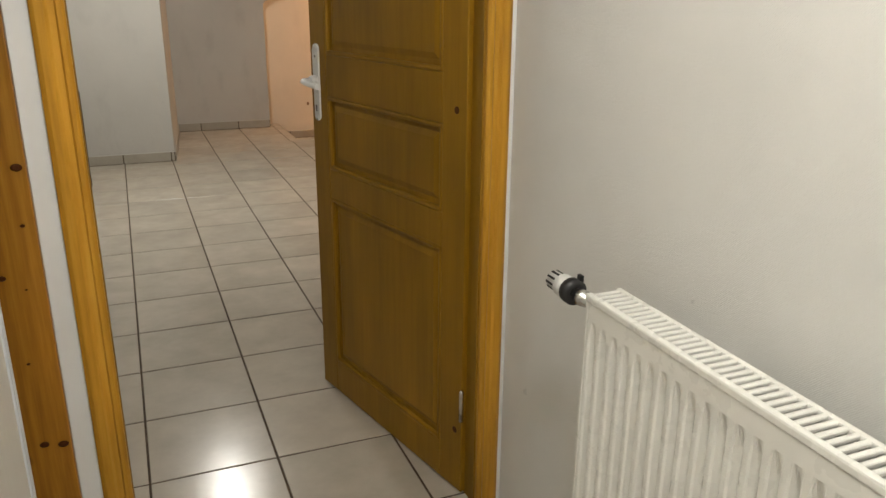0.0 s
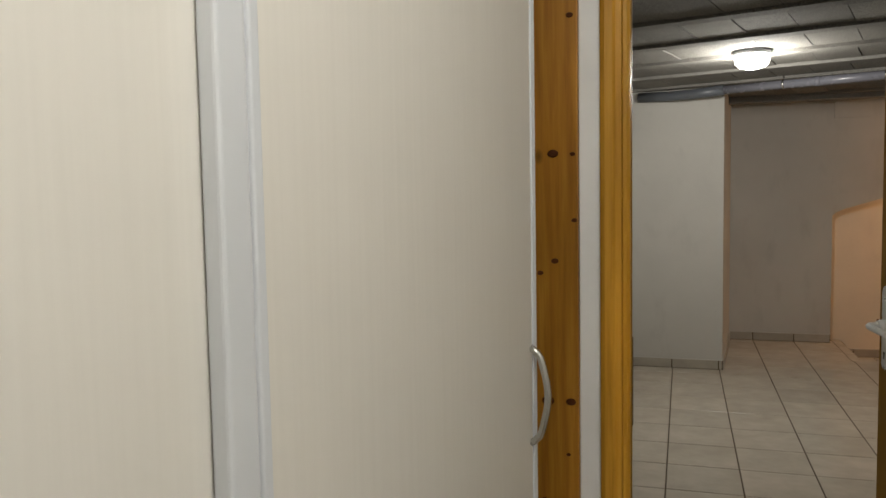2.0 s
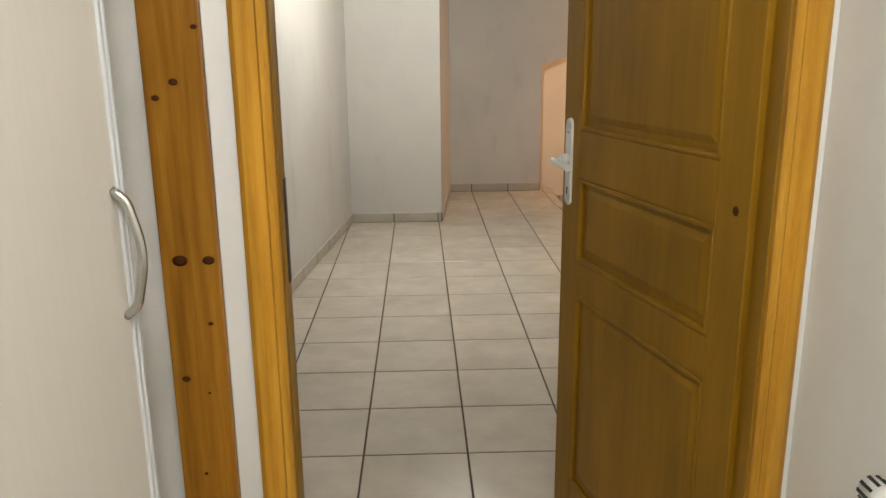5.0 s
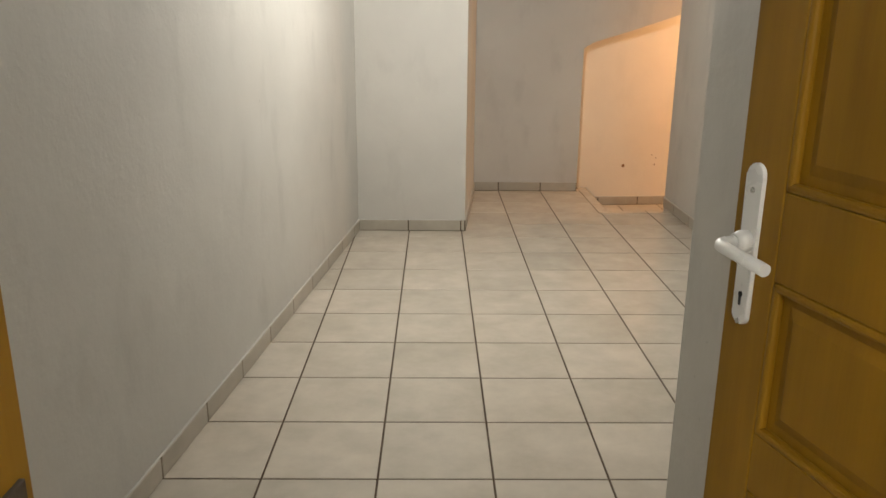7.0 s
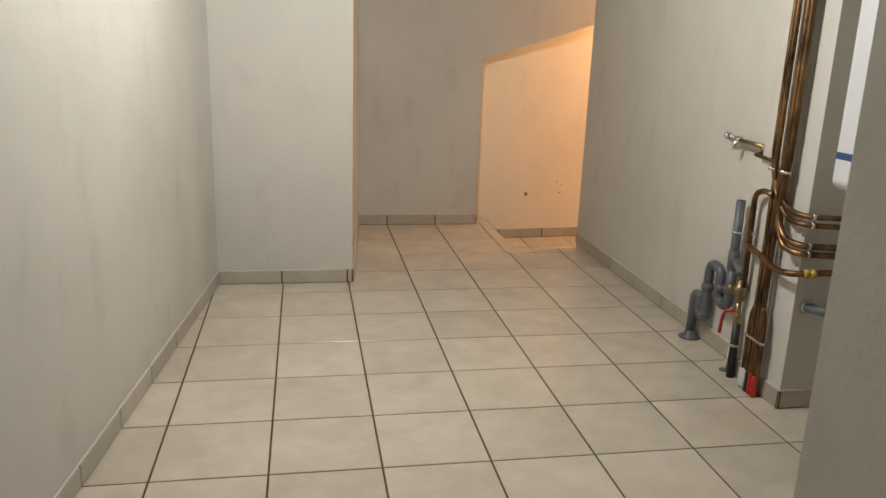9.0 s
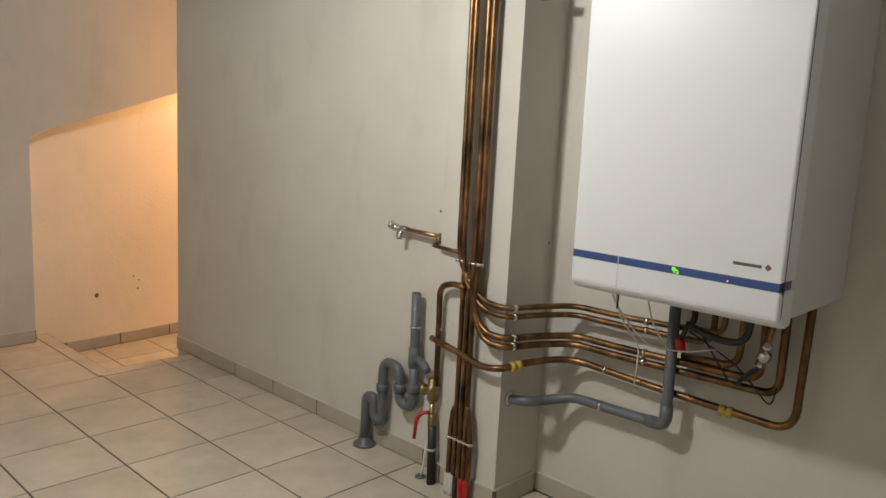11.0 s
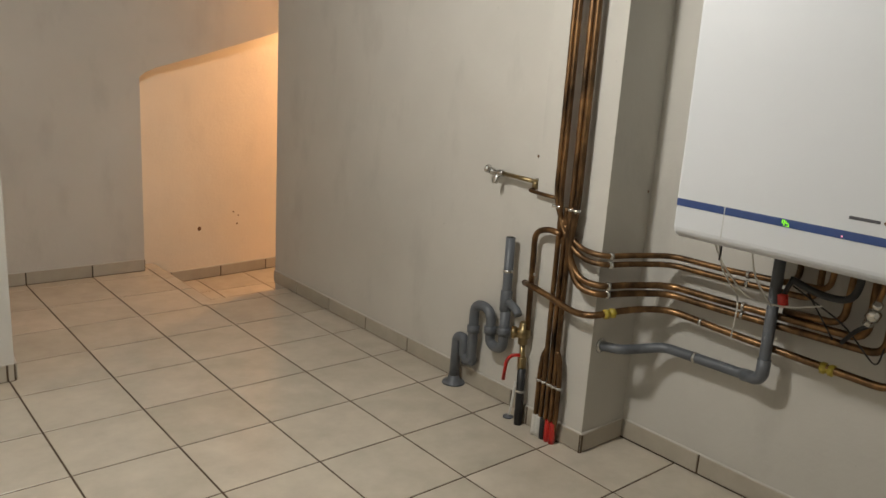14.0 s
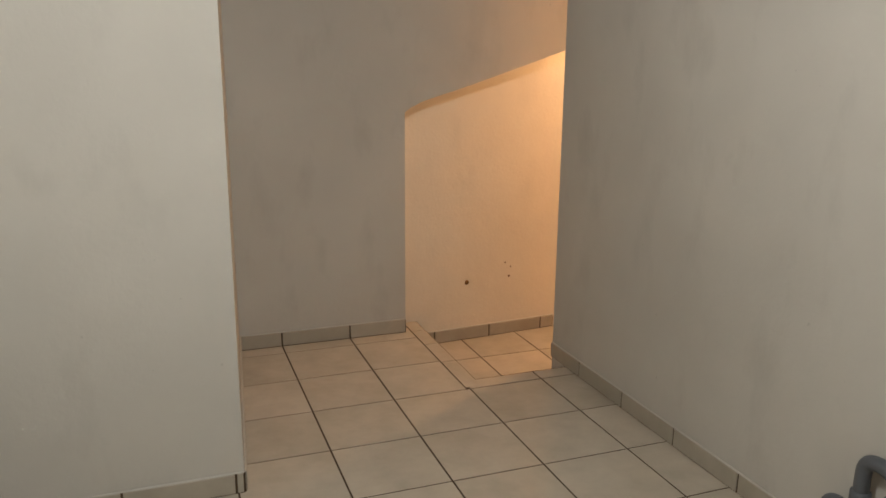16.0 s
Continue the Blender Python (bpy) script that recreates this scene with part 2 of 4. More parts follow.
def thing(name, place, label, category, group="", kind=""):
    ob = new(name)
    ob.location = place
    ob.empty_display_size = 0.1
    return tagged(ob, label, category, group, kind)


def under(ob, place):
    """Parts are modelled in world places; shift them under their thing."""
    for child in ob.children:
        child.matrix_parent_inverse = Matrix.Translation(place).inverted()


def structure(name, bm, material, label):
    return tagged(part(name, bm, material), label, "structure", "", "structure")


def clip(poly, planes):
    """Cut a convex plan outline by half planes (a, b, c): a x + b y <= c."""
    for a, b, c in planes:
        out = []
        for i, p in enumerate(poly):
            q = poly[(i + 1) % len(poly)]
            dp, dq = a * p[0] + b * p[1] - c, a * q[0] + b * q[1] - c
            if dp <= 0:
                out.append(p)
            if (dp < 0 < dq) or (dq < 0 < dp):
                t = dp / (dp - dq)
                out.append((p[0] + t * (q[0] - p[0]), p[1] + t * (q[1] - p[1])))
        poly = out
        if len(poly) < 3:
            return []
    return poly


# ---- plan ----
CEIL = 2.37
DOOR_Y0, DOOR_Y1 = 1.405, 1.500
LEFT_SLOPE = 0.105


def left_x(y):
    return -0.535 - LEFT_SLOPE * (6.60 - y)


PIL = (0.234, 6.590)
FAR_Y = 8.040
SPLAY_X = 0.365
NICHE_X = 1.300
RIGHT_X = 1.925
RIGHT_END = 7.42
COL = (1.858, 4.775, 5.125)
BOIL_X = 2.120
BLOCK = (0.690, 3.10)
BLOCK_DOOR_X = 0.755
ROOM_X = 0.768
LAND = -0.17

# ---- walls ----
structure("ground", boxed((-1.6, -2.4, -0.27), (4.6, 8.6, -0.21)), "grout", "brown grout bed under the floor tiles")
structure("floor_bed", prism([(-1.4, -2.2), (2.2, -2.2), (2.2, 7.27), (1.42, 7.27), (1.42, 8.204), (-1.4, 8.204)], -0.20, -0.0022), "grout", "dark brown grout bed between beige floor tiles")

structure("wall_left", prism([(left_x(DOOR_Y1) - 0.15, DOOR_Y1), (left_x(DOOR_Y1), DOOR_Y1), (left_x(6.62), 6.62), (left_x(6.62) - 0.15, 6.62)], -0.19, CEIL + 0.05), "wall", "off-white plastered wall, scuffed and stained")
structure("wall_pilaster", prism([(left_x(6.62) - 0.15, 6.62), (left_x(6.62) - 0.15, PIL[1]), PIL, (SPLAY_X, FAR_Y), (-0.6, FAR_Y)], -0.19, CEIL + 0.05), "wall", "off-white plastered wall projecting with a splayed side")
structure("wall_far", prism([(SPLAY_X - 0.3, FAR_Y + 0.002), (NICHE_X, FAR_Y + 0.002), (NICHE_X, FAR_Y + 0.17), (SPLAY_X - 0.3, FAR_Y + 0.17)], -0.19, CEIL + 0.05), "wall", "dull off-white plastered end wall in shade")
structure("wall_stair", prism([(NICHE_X - 0.05, 8.205), (2.40, 8.300), (4.5, 8.320), (4.5, 8.45), (NICHE_X - 0.05, 8.45)], -0.4, 4.5), "stair_wall_lit", "plastered stairwell wall lit orange by a warm lamp, its colour warmed to match")


def stair_panel():
    """The wall over the niche: its lower edge climbs with the stair above."""
    edge = [(NICHE_X + 0.001, 1.255), (1.335, 1.280), (1.40, 1.312), (1.50, 1.343), (1.727, 1.413), (2.262, 1.592), (2.62, 1.712)]
    outline = edge + [(2.62, 2.19), (NICHE_X + 0.001, 2.19)]
    bm = bmesh.new()
    a = [bm.verts.new((x, FAR_Y + 0.006, z)) for x, z in outline]
    b = [bm.verts.new((x, 8.40, z + (0.11 if z < 2 else 0.0))) for x, z in outline]
    bm.faces.new(a)
    bm.faces.new(b[::-1])
    for k in range(len(a)):
        q = (k + 1) % len(a)
        bm.faces.new((a[k], a[q], b[q], b[k]))
    return structure("wall_over_stair", bm, "wall", "plastered wall panel with sloping lower edge over the stair")


stair_panel()
structure("wall_over_stair_band", boxed((NICHE_X + 0.001, FAR_Y - 0.010, 2.19), (2.62, 8.40, CEIL + 0.05), 0.004), "wall", "plaster band above the sloping stair panel")
structure("wall_right", prism([(RIGHT_X, COL[2]), (RIGHT_X + 0.20, COL[2]), (RIGHT_X + 0.20, RIGHT_END), (RIGHT_X, RIGHT_END)], -0.19, CEIL + 0.05), "wall", "off-white plastered wall with skirting tiles")
structure("wall_column", prism([(COL[0], COL[1]), (BOIL_X + 0.15, COL[1]), (BOIL_X + 0.15, COL[2]), (COL[0], COL[2])], -0.19, CEIL + 0.05), "wall", "off-white plastered column carrying copper pipes")
structure("wall_boiler", prism([(BOIL_X, BLOCK[1]), (BOIL_X + 0.15, BLOCK[1]), (BOIL_X + 0.15, COL[1]), (BOIL_X, COL[1])], -0.19, CEIL + 0.05), "wall", "off-white plastered wall behind the boiler")
structure("wall_block", prism([(BLOCK_DOOR_X, DOOR_Y1), (BOIL_X + 0.15, DOOR_Y1), (BOIL_X + 0.15, BLOCK[1]), (BLOCK[0], BLOCK[1])], -0.19, CEIL + 0.05), "wall", "grey-white plastered wall corner beside the open door")
OPEN_X0, OPEN_X1, OPEN_Z = -0.224, 0.713, 2.275
structure("wall_door_side", prism([(-1.35, DOOR_Y0), (OPEN_X0, DOOR_Y0), (OPEN_X0, DOOR_Y1), (-1.35, DOOR_Y1)], -0.19, CEIL + 0.15), "wallpaper", "white painted strip of wall beside the door frame")
structure("wall_door_hinge_side", prism([(OPEN_X1, DOOR_Y0), (2.2, DOOR_Y0), (2.2, DOOR_Y1), (OPEN_X1, DOOR_Y1)], -0.19, CEIL + 0.15), "wallpaper", "white wall beside the door hinges")
structure("wall_door_above", prism([(OPEN_X0, DOOR_Y0), (OPEN_X1, DOOR_Y0), (OPEN_X1, DOOR_Y1), (OPEN_X0, DOOR_Y1)], OPEN_Z, CEIL + 0.15), "wallpaper", "white wall above the door")
structure("wall_radiator", prism([(ROOM_X + 0.098, -2.1), (ROOM_X + 0.25, -2.1), (ROOM_X + 0.15, DOOR_Y0), (ROOM_X, DOOR_Y0)], -0.19, CEIL + 0.15), "wallpaper", "white wall with fine woven wallpaper above the radiator")
structure("wall_behind", boxed((-1.35, -2.25, -0.19), (1.35, -2.1, CEIL + 0.15)), "wallpaper", "plain white wall closing the front room")
structure("wall_wardrobe_side", boxed((-1.35, -2.1, -0.19), (-1.20, DOOR_Y0, CEIL + 0.15)), "wallpaper", "plain white wall behind the wardrobe")
structure("ceiling_front_room", boxed((-1.35, -2.25, CEIL + 0.15), (1.35, DOOR_Y1, CEIL + 0.25)), "wallpaper", "plain white ceiling")
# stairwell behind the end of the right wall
structure("wall_stair_near", prism([(RIGHT_X + 0.20, 6.9), (4.5, 6.9), (4.5, 7.0), (RIGHT_X + 0.20, 7.0)], -0.4, 4.5), "stair_wall_lit", "plain stairwell wall")
structure("wall_stair_end", prism([(4.5, 6.9), (4.6, 6.9), (4.6, 8.45), (4.5, 8.45)], -0.4, 4.5), "stair_wall_lit", "plain stairwell end wall")
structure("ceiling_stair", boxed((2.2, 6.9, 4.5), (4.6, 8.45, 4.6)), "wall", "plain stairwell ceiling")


# ---- ceiling of concrete joists and blocks ----
def ceiling():
    bm_block, bm_joist = bmesh.new(), bmesh.new()
    ang = math.atan(-0.27)
    u, v = Vector((math.cos(ang), math.sin(ang))), Vector((-math.sin(ang), math.cos(ang)))
    planes = [(-1, 0, 1.35), (1, 0, 2.24), (0, -1, -DOOR_Y1), (0, 1, 8.20)]
    pitch = 0.65 * math.cos(ang)
    base = 2.53 * math.cos(ang)
    rng = random.Random(4)

    def slab(bm, a0, a1, b0, b1, z0, z1):
        poly = [tuple(u * a + v * b) for a, b in ((a0, b0), (a1, b0), (a1, b1), (a0, b1))]
        poly = clip(poly, planes)
        if poly:
            prism(poly, z0, z1, bm)

    for i in range(-4, 11):
        b = base + i * pitch
        slab(bm_joist, -5, 5, b - 0.05, b + 0.05, CEIL - 0.012, CEIL + 0.05)
        a = -4.0 + rng.random() * 0.25
        while a < 4.0:
            n = 0.262
            slab(bm_block, a + 0.003, a + n - 0.003, b + 0.055, b + pitch - 0.055, CEIL + 0.004 + rng.random() * 0.007, CEIL + 0.06)
            a += n
    ob = structure("ceiling", bm_block, "block", "dark grey ceiling of hollow concrete blocks")
    structure("ceiling_joists", bm_joist, "joist", "pale concrete joist strips between ceiling blocks")
    structure("ceiling_slab", boxed((-1.4, DOOR_Y1, CEIL + 0.05), (2.3, 8.21, CEIL + 0.15)), "block", "dark concrete slab above the blocks")
    return ob


ceiling()
structure("beam", boxed((SPLAY_X - 0.14, 7.44, CEIL - 0.055), (RIGHT_X + 0.2, 7.56, CEIL + 0.02), 0.008), "joist", "small concrete beam before the end wall")
structure("trim_beam", boxed((SPLAY_X - 0.14, 7.57, CEIL - 0.03), (RIGHT_X + 0.2, 7.62, CEIL + 0.02), 0.006), "pine", "thin timber batten along the concrete beam")


def mortar_patch(name, centre, size, seed, label):
    rng = random.Random(seed)
    bm = bmesh.new()
    k = 120
    ring = []
    for i in range(k):
        a = 2 * pi * i / k
        f = 0.82 + 0.16 * math.sin(2 * a + seed) + 0.12 * math.sin(3 * a + 2 * seed) + 0.07 * math.sin(7 * a + seed) + 0.05 * math.sin(13 * a) + 0.16 * rng.random()
        ring.append((centre[0] + size[0] * f * math.cos(a), centre[1] + size[1] * f * math.sin(a)))
    mid = bm.verts.new((centre[0], centre[1], CEIL - 0.0165))
    outer = [bm.verts.new((x, y, CEIL - 0.002)) for x, y in ring]
    inner = [bm.verts.new((centre[0] + 0.90 * (x - centre[0]), centre[1] + 0.90 * (y - centre[1]), CEIL - 0.0165)) for x, y in ring]
    for i in range(k):
        j = (i + 1) % k
        bm.faces.new((outer[i], outer[j], inner[j], inner[i]))
        bm.faces.new((inner[i], inner[j], mid))
    return tagged(part(name, bm, "mortar"), label, "plaster patch", "", "structure")


mortar_patch("trim_mortar", (1.80, 4.42, 0), (0.17, 0.36), 1, "smeared mortar patch on the ceiling above the column")
mortar_patch("trim_mortar", (1.80, 5.15, 0), (0.17, 0.26), 2, "pale mortar patch round the pipes at the ceiling")
mortar_patch("trim_mortar", (1.86, 5.80, 0), (0.09, 0.16), 3, "mortar patch where the duct enters the wall")
mortar_patch("trim_mortar", (2.03, 3.75, 0), (0.07, 0.45), 5, "ragged mortar along the wall top")
mortar_patch("trim_mortar", (1.86, 6.55, 0), (0.07, 0.5), 6, "ragged mortar along the wall top")


# ---- door frame ----
def frame_piece(name, profile, length, parent, m):
    """A moulded board: profile in x and y swept along z."""
    bm = prism(profile, 0, length)
    bm.transform(m)
    return part(name, bm, "frame_wood", parent)


def door_frame():
    f = tagged(thing("door_frame", (0.25, 1.45, 0), "yellow-stained wooden door frame with moulded architrave", "door frame"), kind="structure")
    yf = DOOR_Y0
    x0, x1 = -0.198, 0.687
    # architrave profile: inner edge, rounded steps, outer edge
    prof = [(0, 0), (0, -0.012), (0.006, -0.018), (0.014, -0.018), (0.018, -0.013), (0.030, -0.013), (0.036, -0.020), (0.052, -0.020), (0.062, -0.014), (0.062, 0)]
    left = [(-x, y) for x, y in prof][::-1]
    part("architrave", prism([(x0 + 0.002 + x, yf + y) for x, y in left][::-1][::-1], 0.0, OPEN_Z + 0.045), "frame_wood", f)
    part("architrave", prism([(x1 + 0.004 + x, yf + y) for x, y in prof][::-1], 0.0, OPEN_Z + 0.045), "frame_wood", f)
    bm = bmesh.new()
    box(bm, (x0 - 0.07, yf - 0.014, OPEN_Z - 0.020), (x1 + 0.07, yf, OPEN_Z + 0.045), 0.003)
    box(bm, (x0 - 0.07, yf - 0.021, OPEN_Z + 0.015), (x1 + 0.07, yf - 0.012, OPEN_Z + 0.040), 0.004)
    part("head_architrave", bm, "frame_wood", f)
    part("jamb", boxed((OPEN_X0, yf, 0), (x0, DOOR_Y1, OPEN_Z), 0.002), "door_wood", f)
    part("jamb", boxed((x1, yf, 0), (OPEN_X1, DOOR_Y1, OPEN_Z), 0.002), "door_wood", f)
    part("head_jamb", boxed((x0, yf, OPEN_Z - 0.028), (x1, DOOR_Y1, OPEN_Z), 0.002), "door_wood", f)
    part("stop", boxed((x0, yf + 0.02, 0), (x0 + 0.003, yf + 0.05, OPEN_Z - 0.03), 0.002), "door_wood", f)
    part("strike_plate", boxed((x0 - 0.001, yf + 0.066, 1.00), (x0 + 0.003, yf + 0.084, 1.20), 0.001), "iron", f, "dark worn strike plate")
    under(f, f.location)
    return f


door_frame()


# ---- door leaf, modelled closed along +x from its hinge, then turned ----
def door_leaf():
    hinge = Vector((0.672, 1.462, 0))
    free = Vector((0.472, 2.288, 0))
    w, h, t = 0.850, 2.235, 0.040
    d = tagged(thing("door_1", hinge, "mustard-yellow stained wooden panel door standing open", "door"), kind="structure")
    st = 0.105

    def raised(x0, x1, z0, z1):
        """A sunk panel with a sloped border and a raised field on both faces."""
        bm = bmesh.new()
        for side in (0, 1):
            y_edge, y_field = (0.012, 0.006) if side == 0 else (t - 0.012, t - 0.006)
            loops = []
            for inset, y in ((0.0, y_edge), (0.028, y_edge), (0.045, y_field)):
                loops.append([bm.verts.new(c) for c in ((x0 + inset, y, z0 + inset), (x1 - inset, y, z0 + inset), (x1 - inset, y, z1 - inset), (x0 + inset, y, z1 - inset))])
            for a, b in zip(loops, loops[1:]):
                for k in range(4):
                    bm.faces.new((a[k], a[(k + 1) % 4], b[(k + 1) % 4], b[k]))
            bm.faces.new(loops[-1])
        return bm

    def moulding(x0, x1, z0, z1):
        bm = bmesh.new()
        for y0, y1 in ((-0.001, 0.014), (t - 0.014, t + 0.001)):
            for lo, hi in (((x0, y0, z0), (x0 + 0.014, y1, z1)), ((x1 - 0.014, y0, z0), (x1, y1, z1)), ((x0, y0, z0), (x1, y1, z0 + 0.014)), ((x0, y0, z1 - 0.014), (x1, y1, z1))):
                box(bm, lo, hi, 0.005, 2)
        return bm

    rows = [(0.008, 0.128), (0.738, 0.836), (1.076, 1.207), (2.105, h)]
    part("hinge_stile", boxed((0, 0, 0.008), (st, t, h), 0.003), "door_wood", d)
    part("lock_stile", boxed((w - st, 0, 0.008), (w, t, h), 0.003), "door_wood", d)
    for z0, z1 in rows:
        part("rail", boxed((st, 0.0005, z0), (w - st, t - 0.0005, z1), 0.003), "door_wood", d)
    for (_, a), (b, _) in zip(rows, rows[1:]):
        part("panel", raised(st, w - st, a, b), "door_wood", d)
        part("moulding", moulding(st, w - st, a, b), "door_wood", d)
    for u, z in ((0.042, 1.118), (0.032, 0.203)):
        part("knot", lathe([(0.011, 0), (0.008, 0.002)], (u, 0.0005, z), (0, -1, 0), 12), "knot", d, "dark knot")
    for y0, y1, s in ((-0.007, 0.0, -1), (t, t + 0.007, 1)):
        plate = bmesh.new()
        prof = []
        for k in range(25):
            a = 2 * pi * k / 24
            prof.append((0.019 * math.cos(a), 0.105 * (1 if math.sin(a) >= 0 else -1) + 0.019 * math.sin(a)))
        vs0 = [plate.verts.new((w - 0.045 + x, y0, 1.114 + z)) for x, z in prof[:-1]]
        vs1 = [plate.verts.new((w - 0.045 + x, y1, 1.114 + z)) for x, z in prof[:-1]]
        plate.faces.new(vs0)
        plate.faces.new(vs1[::-1])
        for k in range(24):
            plate.faces.new((vs0[k], vs0[(k + 1) % 24], vs1[(k + 1) % 24], vs1[k]))
        bmesh.ops.bevel(plate, geom=[e for e in plate.edges if abs(e.verts[0].co.y - e.verts[1].co.y) < 1e-6 and abs(e.verts[0].co.y - (y0 if s < 0 else y1)) < 1e-6], offset=0.003, segments=2, profile=0.5, affect="EDGES")
        p = part("handle_plate", plate, "handle_white", d, "white metal handle plate")
        yy = y0 if s < 0 else y1
        part("lever", tube([(w - 0.045, yy, 1.121), (w - 0.045, yy + s * 0.052, 1.121), (w - 0.160, yy + s * 0.052, 1.114)], 0.0095, 0.022, 12), "handle_white", p, "white lever handle")
        part("collar", lathe([(0.017, 0), (0.017, 0.012), (0.013, 0.022)], (w - 0.045, yy, 1.121), (0, s, 0), 16), "handle_white", p)
        key = lathe([(0.0045, 0), (0.0045, 0.0012)], (w - 0.045, yy, 1.038), (0, s, 0), 12)
        box(key, (w - 0.0475, min(yy, yy + s * 0.0012), 1.021), (w - 0.0425, max(yy, yy + s * 0.0012), 1.038))
        part("keyhole", key, "black", p, "black keyhole")
        for z in (1.198, 0.995):
            part("screw", lathe([(0.0045, 0), (0.004, 0.0018)], (w - 0.045, yy, z), (0, s, 0), 10), "chrome", p)
    for z in (0.25, 1.95):
        part("hinge", lathe([(0.007, 0), (0.007, 0.09), (0.004, 0.098)], (-0.006, -0.006, z), (0, 0, 1), 12), "chrome", d)
    way = free - hinge
    d.rotation_euler = (0, 0, math.atan2(way.y, way.x))
    # the leaf's thickness lies on the side away from the opening
    for c in d.children_recursive:
        c.data.transform(Matrix.Diagonal((1, -1, 1, 1)))
        c.data.flip_normals()
    return d


door_leaf()

# ---- front room ----
structure("trim_caulk", boxed((0.7535, DOOR_Y0 - 0.008, 0.0), (0.7675, DOOR_Y0 - 0.001, 2.30), 0.002), "white_paint", "white caulk line beside the door architrave")
structure("trim_caulk_strip", boxed((-0.3030, DOOR_Y0 - 0.006, 0.0), (-0.2585, DOOR_Y0 - 0.001, 2.50), 0.002), "white_paint", "white painted strip between board and architrave")


def pine_board():
    b = part("trim_board", boxed((-0.405, DOOR_Y0 - 0.020, 0.0), (-0.3035, DOOR_Y0 - 0.001, 2.515), 0.003), "pine")
    tagged(b, "orange varnished pine board with dark knots beside the door frame", "board", "", "structure")
    for x, z, r in ((-0.371, 1.070, 0.014), (-0.321, 1.070, 0.011), (-0.357, 0.456, 0.010), (-0.320, 0.450, 0.011), (-0.357, 1.609, 0.012), (-0.315, 1.607, 0.006), (-0.366, 2.008, 0.013), (-0.347, 1.940, 0.006), (-0.320, 1.898, 0.008), (-0.354, 1.378, 0.008), (-0.386, 1.352, 0.007), (-0.327, 0.952, 0.005), (-0.380, 0.846, 0.008), (-0.340, 0.817, 0.003), (-0.360, 0.652, 0.004), (-0.312, 1.466, 0.006)):
        k = lathe([(r, 0), (r * 0.6, 0.0012)], (0, 0, 0), (0, -1, 0), 12)
        k.transform(Matrix.Translation((x, DOOR_Y0 - 0.0202, z)) @ Matrix.Diagonal((1, 1, 0.72, 1)))
        part("knot", k, "knot", b, "dark brown knot")
    return b


pine_board()


def wardrobe():
    """Modelled square, then turned a little to stand askew beside the door."""
    w = thing("wardrobe", (-0.400, 0.240, 0), "cream laminate wardrobe with two sliding doors and chrome handle", "wardrobe")
    x2, ya, yb = -0.400, 0.196, 1.098
    part("door", boxed((x2 - 0.034, -1.20, 0.05), (x2 - 0.016, 0.30, 2.44), 0.001), "wardrobe", w)
    p = part("door", boxed((x2 - 0.014, ya + 0.055, 0.05), (x2 - 0.002, yb - 0.018, 2.44), 0.001), "wardrobe", w)
    bm = bmesh.new()
    box(bm, (x2 - 0.015, ya, 0.04), (x2 + 0.003, ya + 0.036, 2.45), 0.004, 3)
    box(bm, (x2 - 0.015, ya + 0.0355, 0.04), (x2 - 0.0015, ya + 0.0415, 2.45), 0.001)
    box(bm, (x2 - 0.015, ya + 0.041, 0.04), (x2 + 0.002, ya + 0.055, 2.45), 0.003, 3)
    part("edge_profile", bm, "lacquer", p, "white lacquered edge profile with groove")
    bm = bmesh.new()
    box(bm, (x2 - 0.015, yb - 0.018, 0.04), (x2 + 0.002, yb - 0.010, 2.45), 0.002, 3)
    box(bm, (x2 - 0.015, yb - 0.0105, 0.04), (x2 - 0.001, yb - 0.008, 2.45))
    box(bm, (x2 - 0.015, yb - 0.0085, 0.04), (x2 + 0.003, yb, 2.45), 0.003, 3)
    part("edge_profile", bm, "lacquer", p, "white lacquered edge profile")
    yh = yb - 0.030
    part("handle", tube([(x2 - 0.002, yh, 1.252), (x2 + 0.016, yh, 1.238), (x2 + 0.034, yh, 1.165), (x2 + 0.016, yh, 1.092), (x2 - 0.002, yh, 1.078)], 0.0065, 0.08, 12), "chrome", p, "curved chrome bow handle")
    part("side_panel", boxed((-1.03, yb - 0.020, 0.0), (x2 - 0.020, yb - 0.002, 2.50), 0.001), "wardrobe", w)
    part("side_panel", boxed((-1.03, -1.24, 0.0), (x2 - 0.010, -1.222, 2.50), 0.001), "wardrobe", w)
    part("back_panel", boxed((-1.045, -1.24, 0.0), (-1.032, yb - 0.002, 2.50)), "wardrobe", w)
    part("top_track", boxed((x2 - 0.07, -1.22, 2.452), (x2 + 0.005, yb - 0.022, 2.50), 0.002), "lacquer", w)
    part("floor_track", boxed((x2 - 0.07, -1.22, 0.001), (x2 + 0.005, yb - 0.022, 0.038), 0.002), "lacquer", w)
    under(w, w.location)
    w.rotation_euler = (0, 0, radians(-3.7))
    return w


wardrobe()


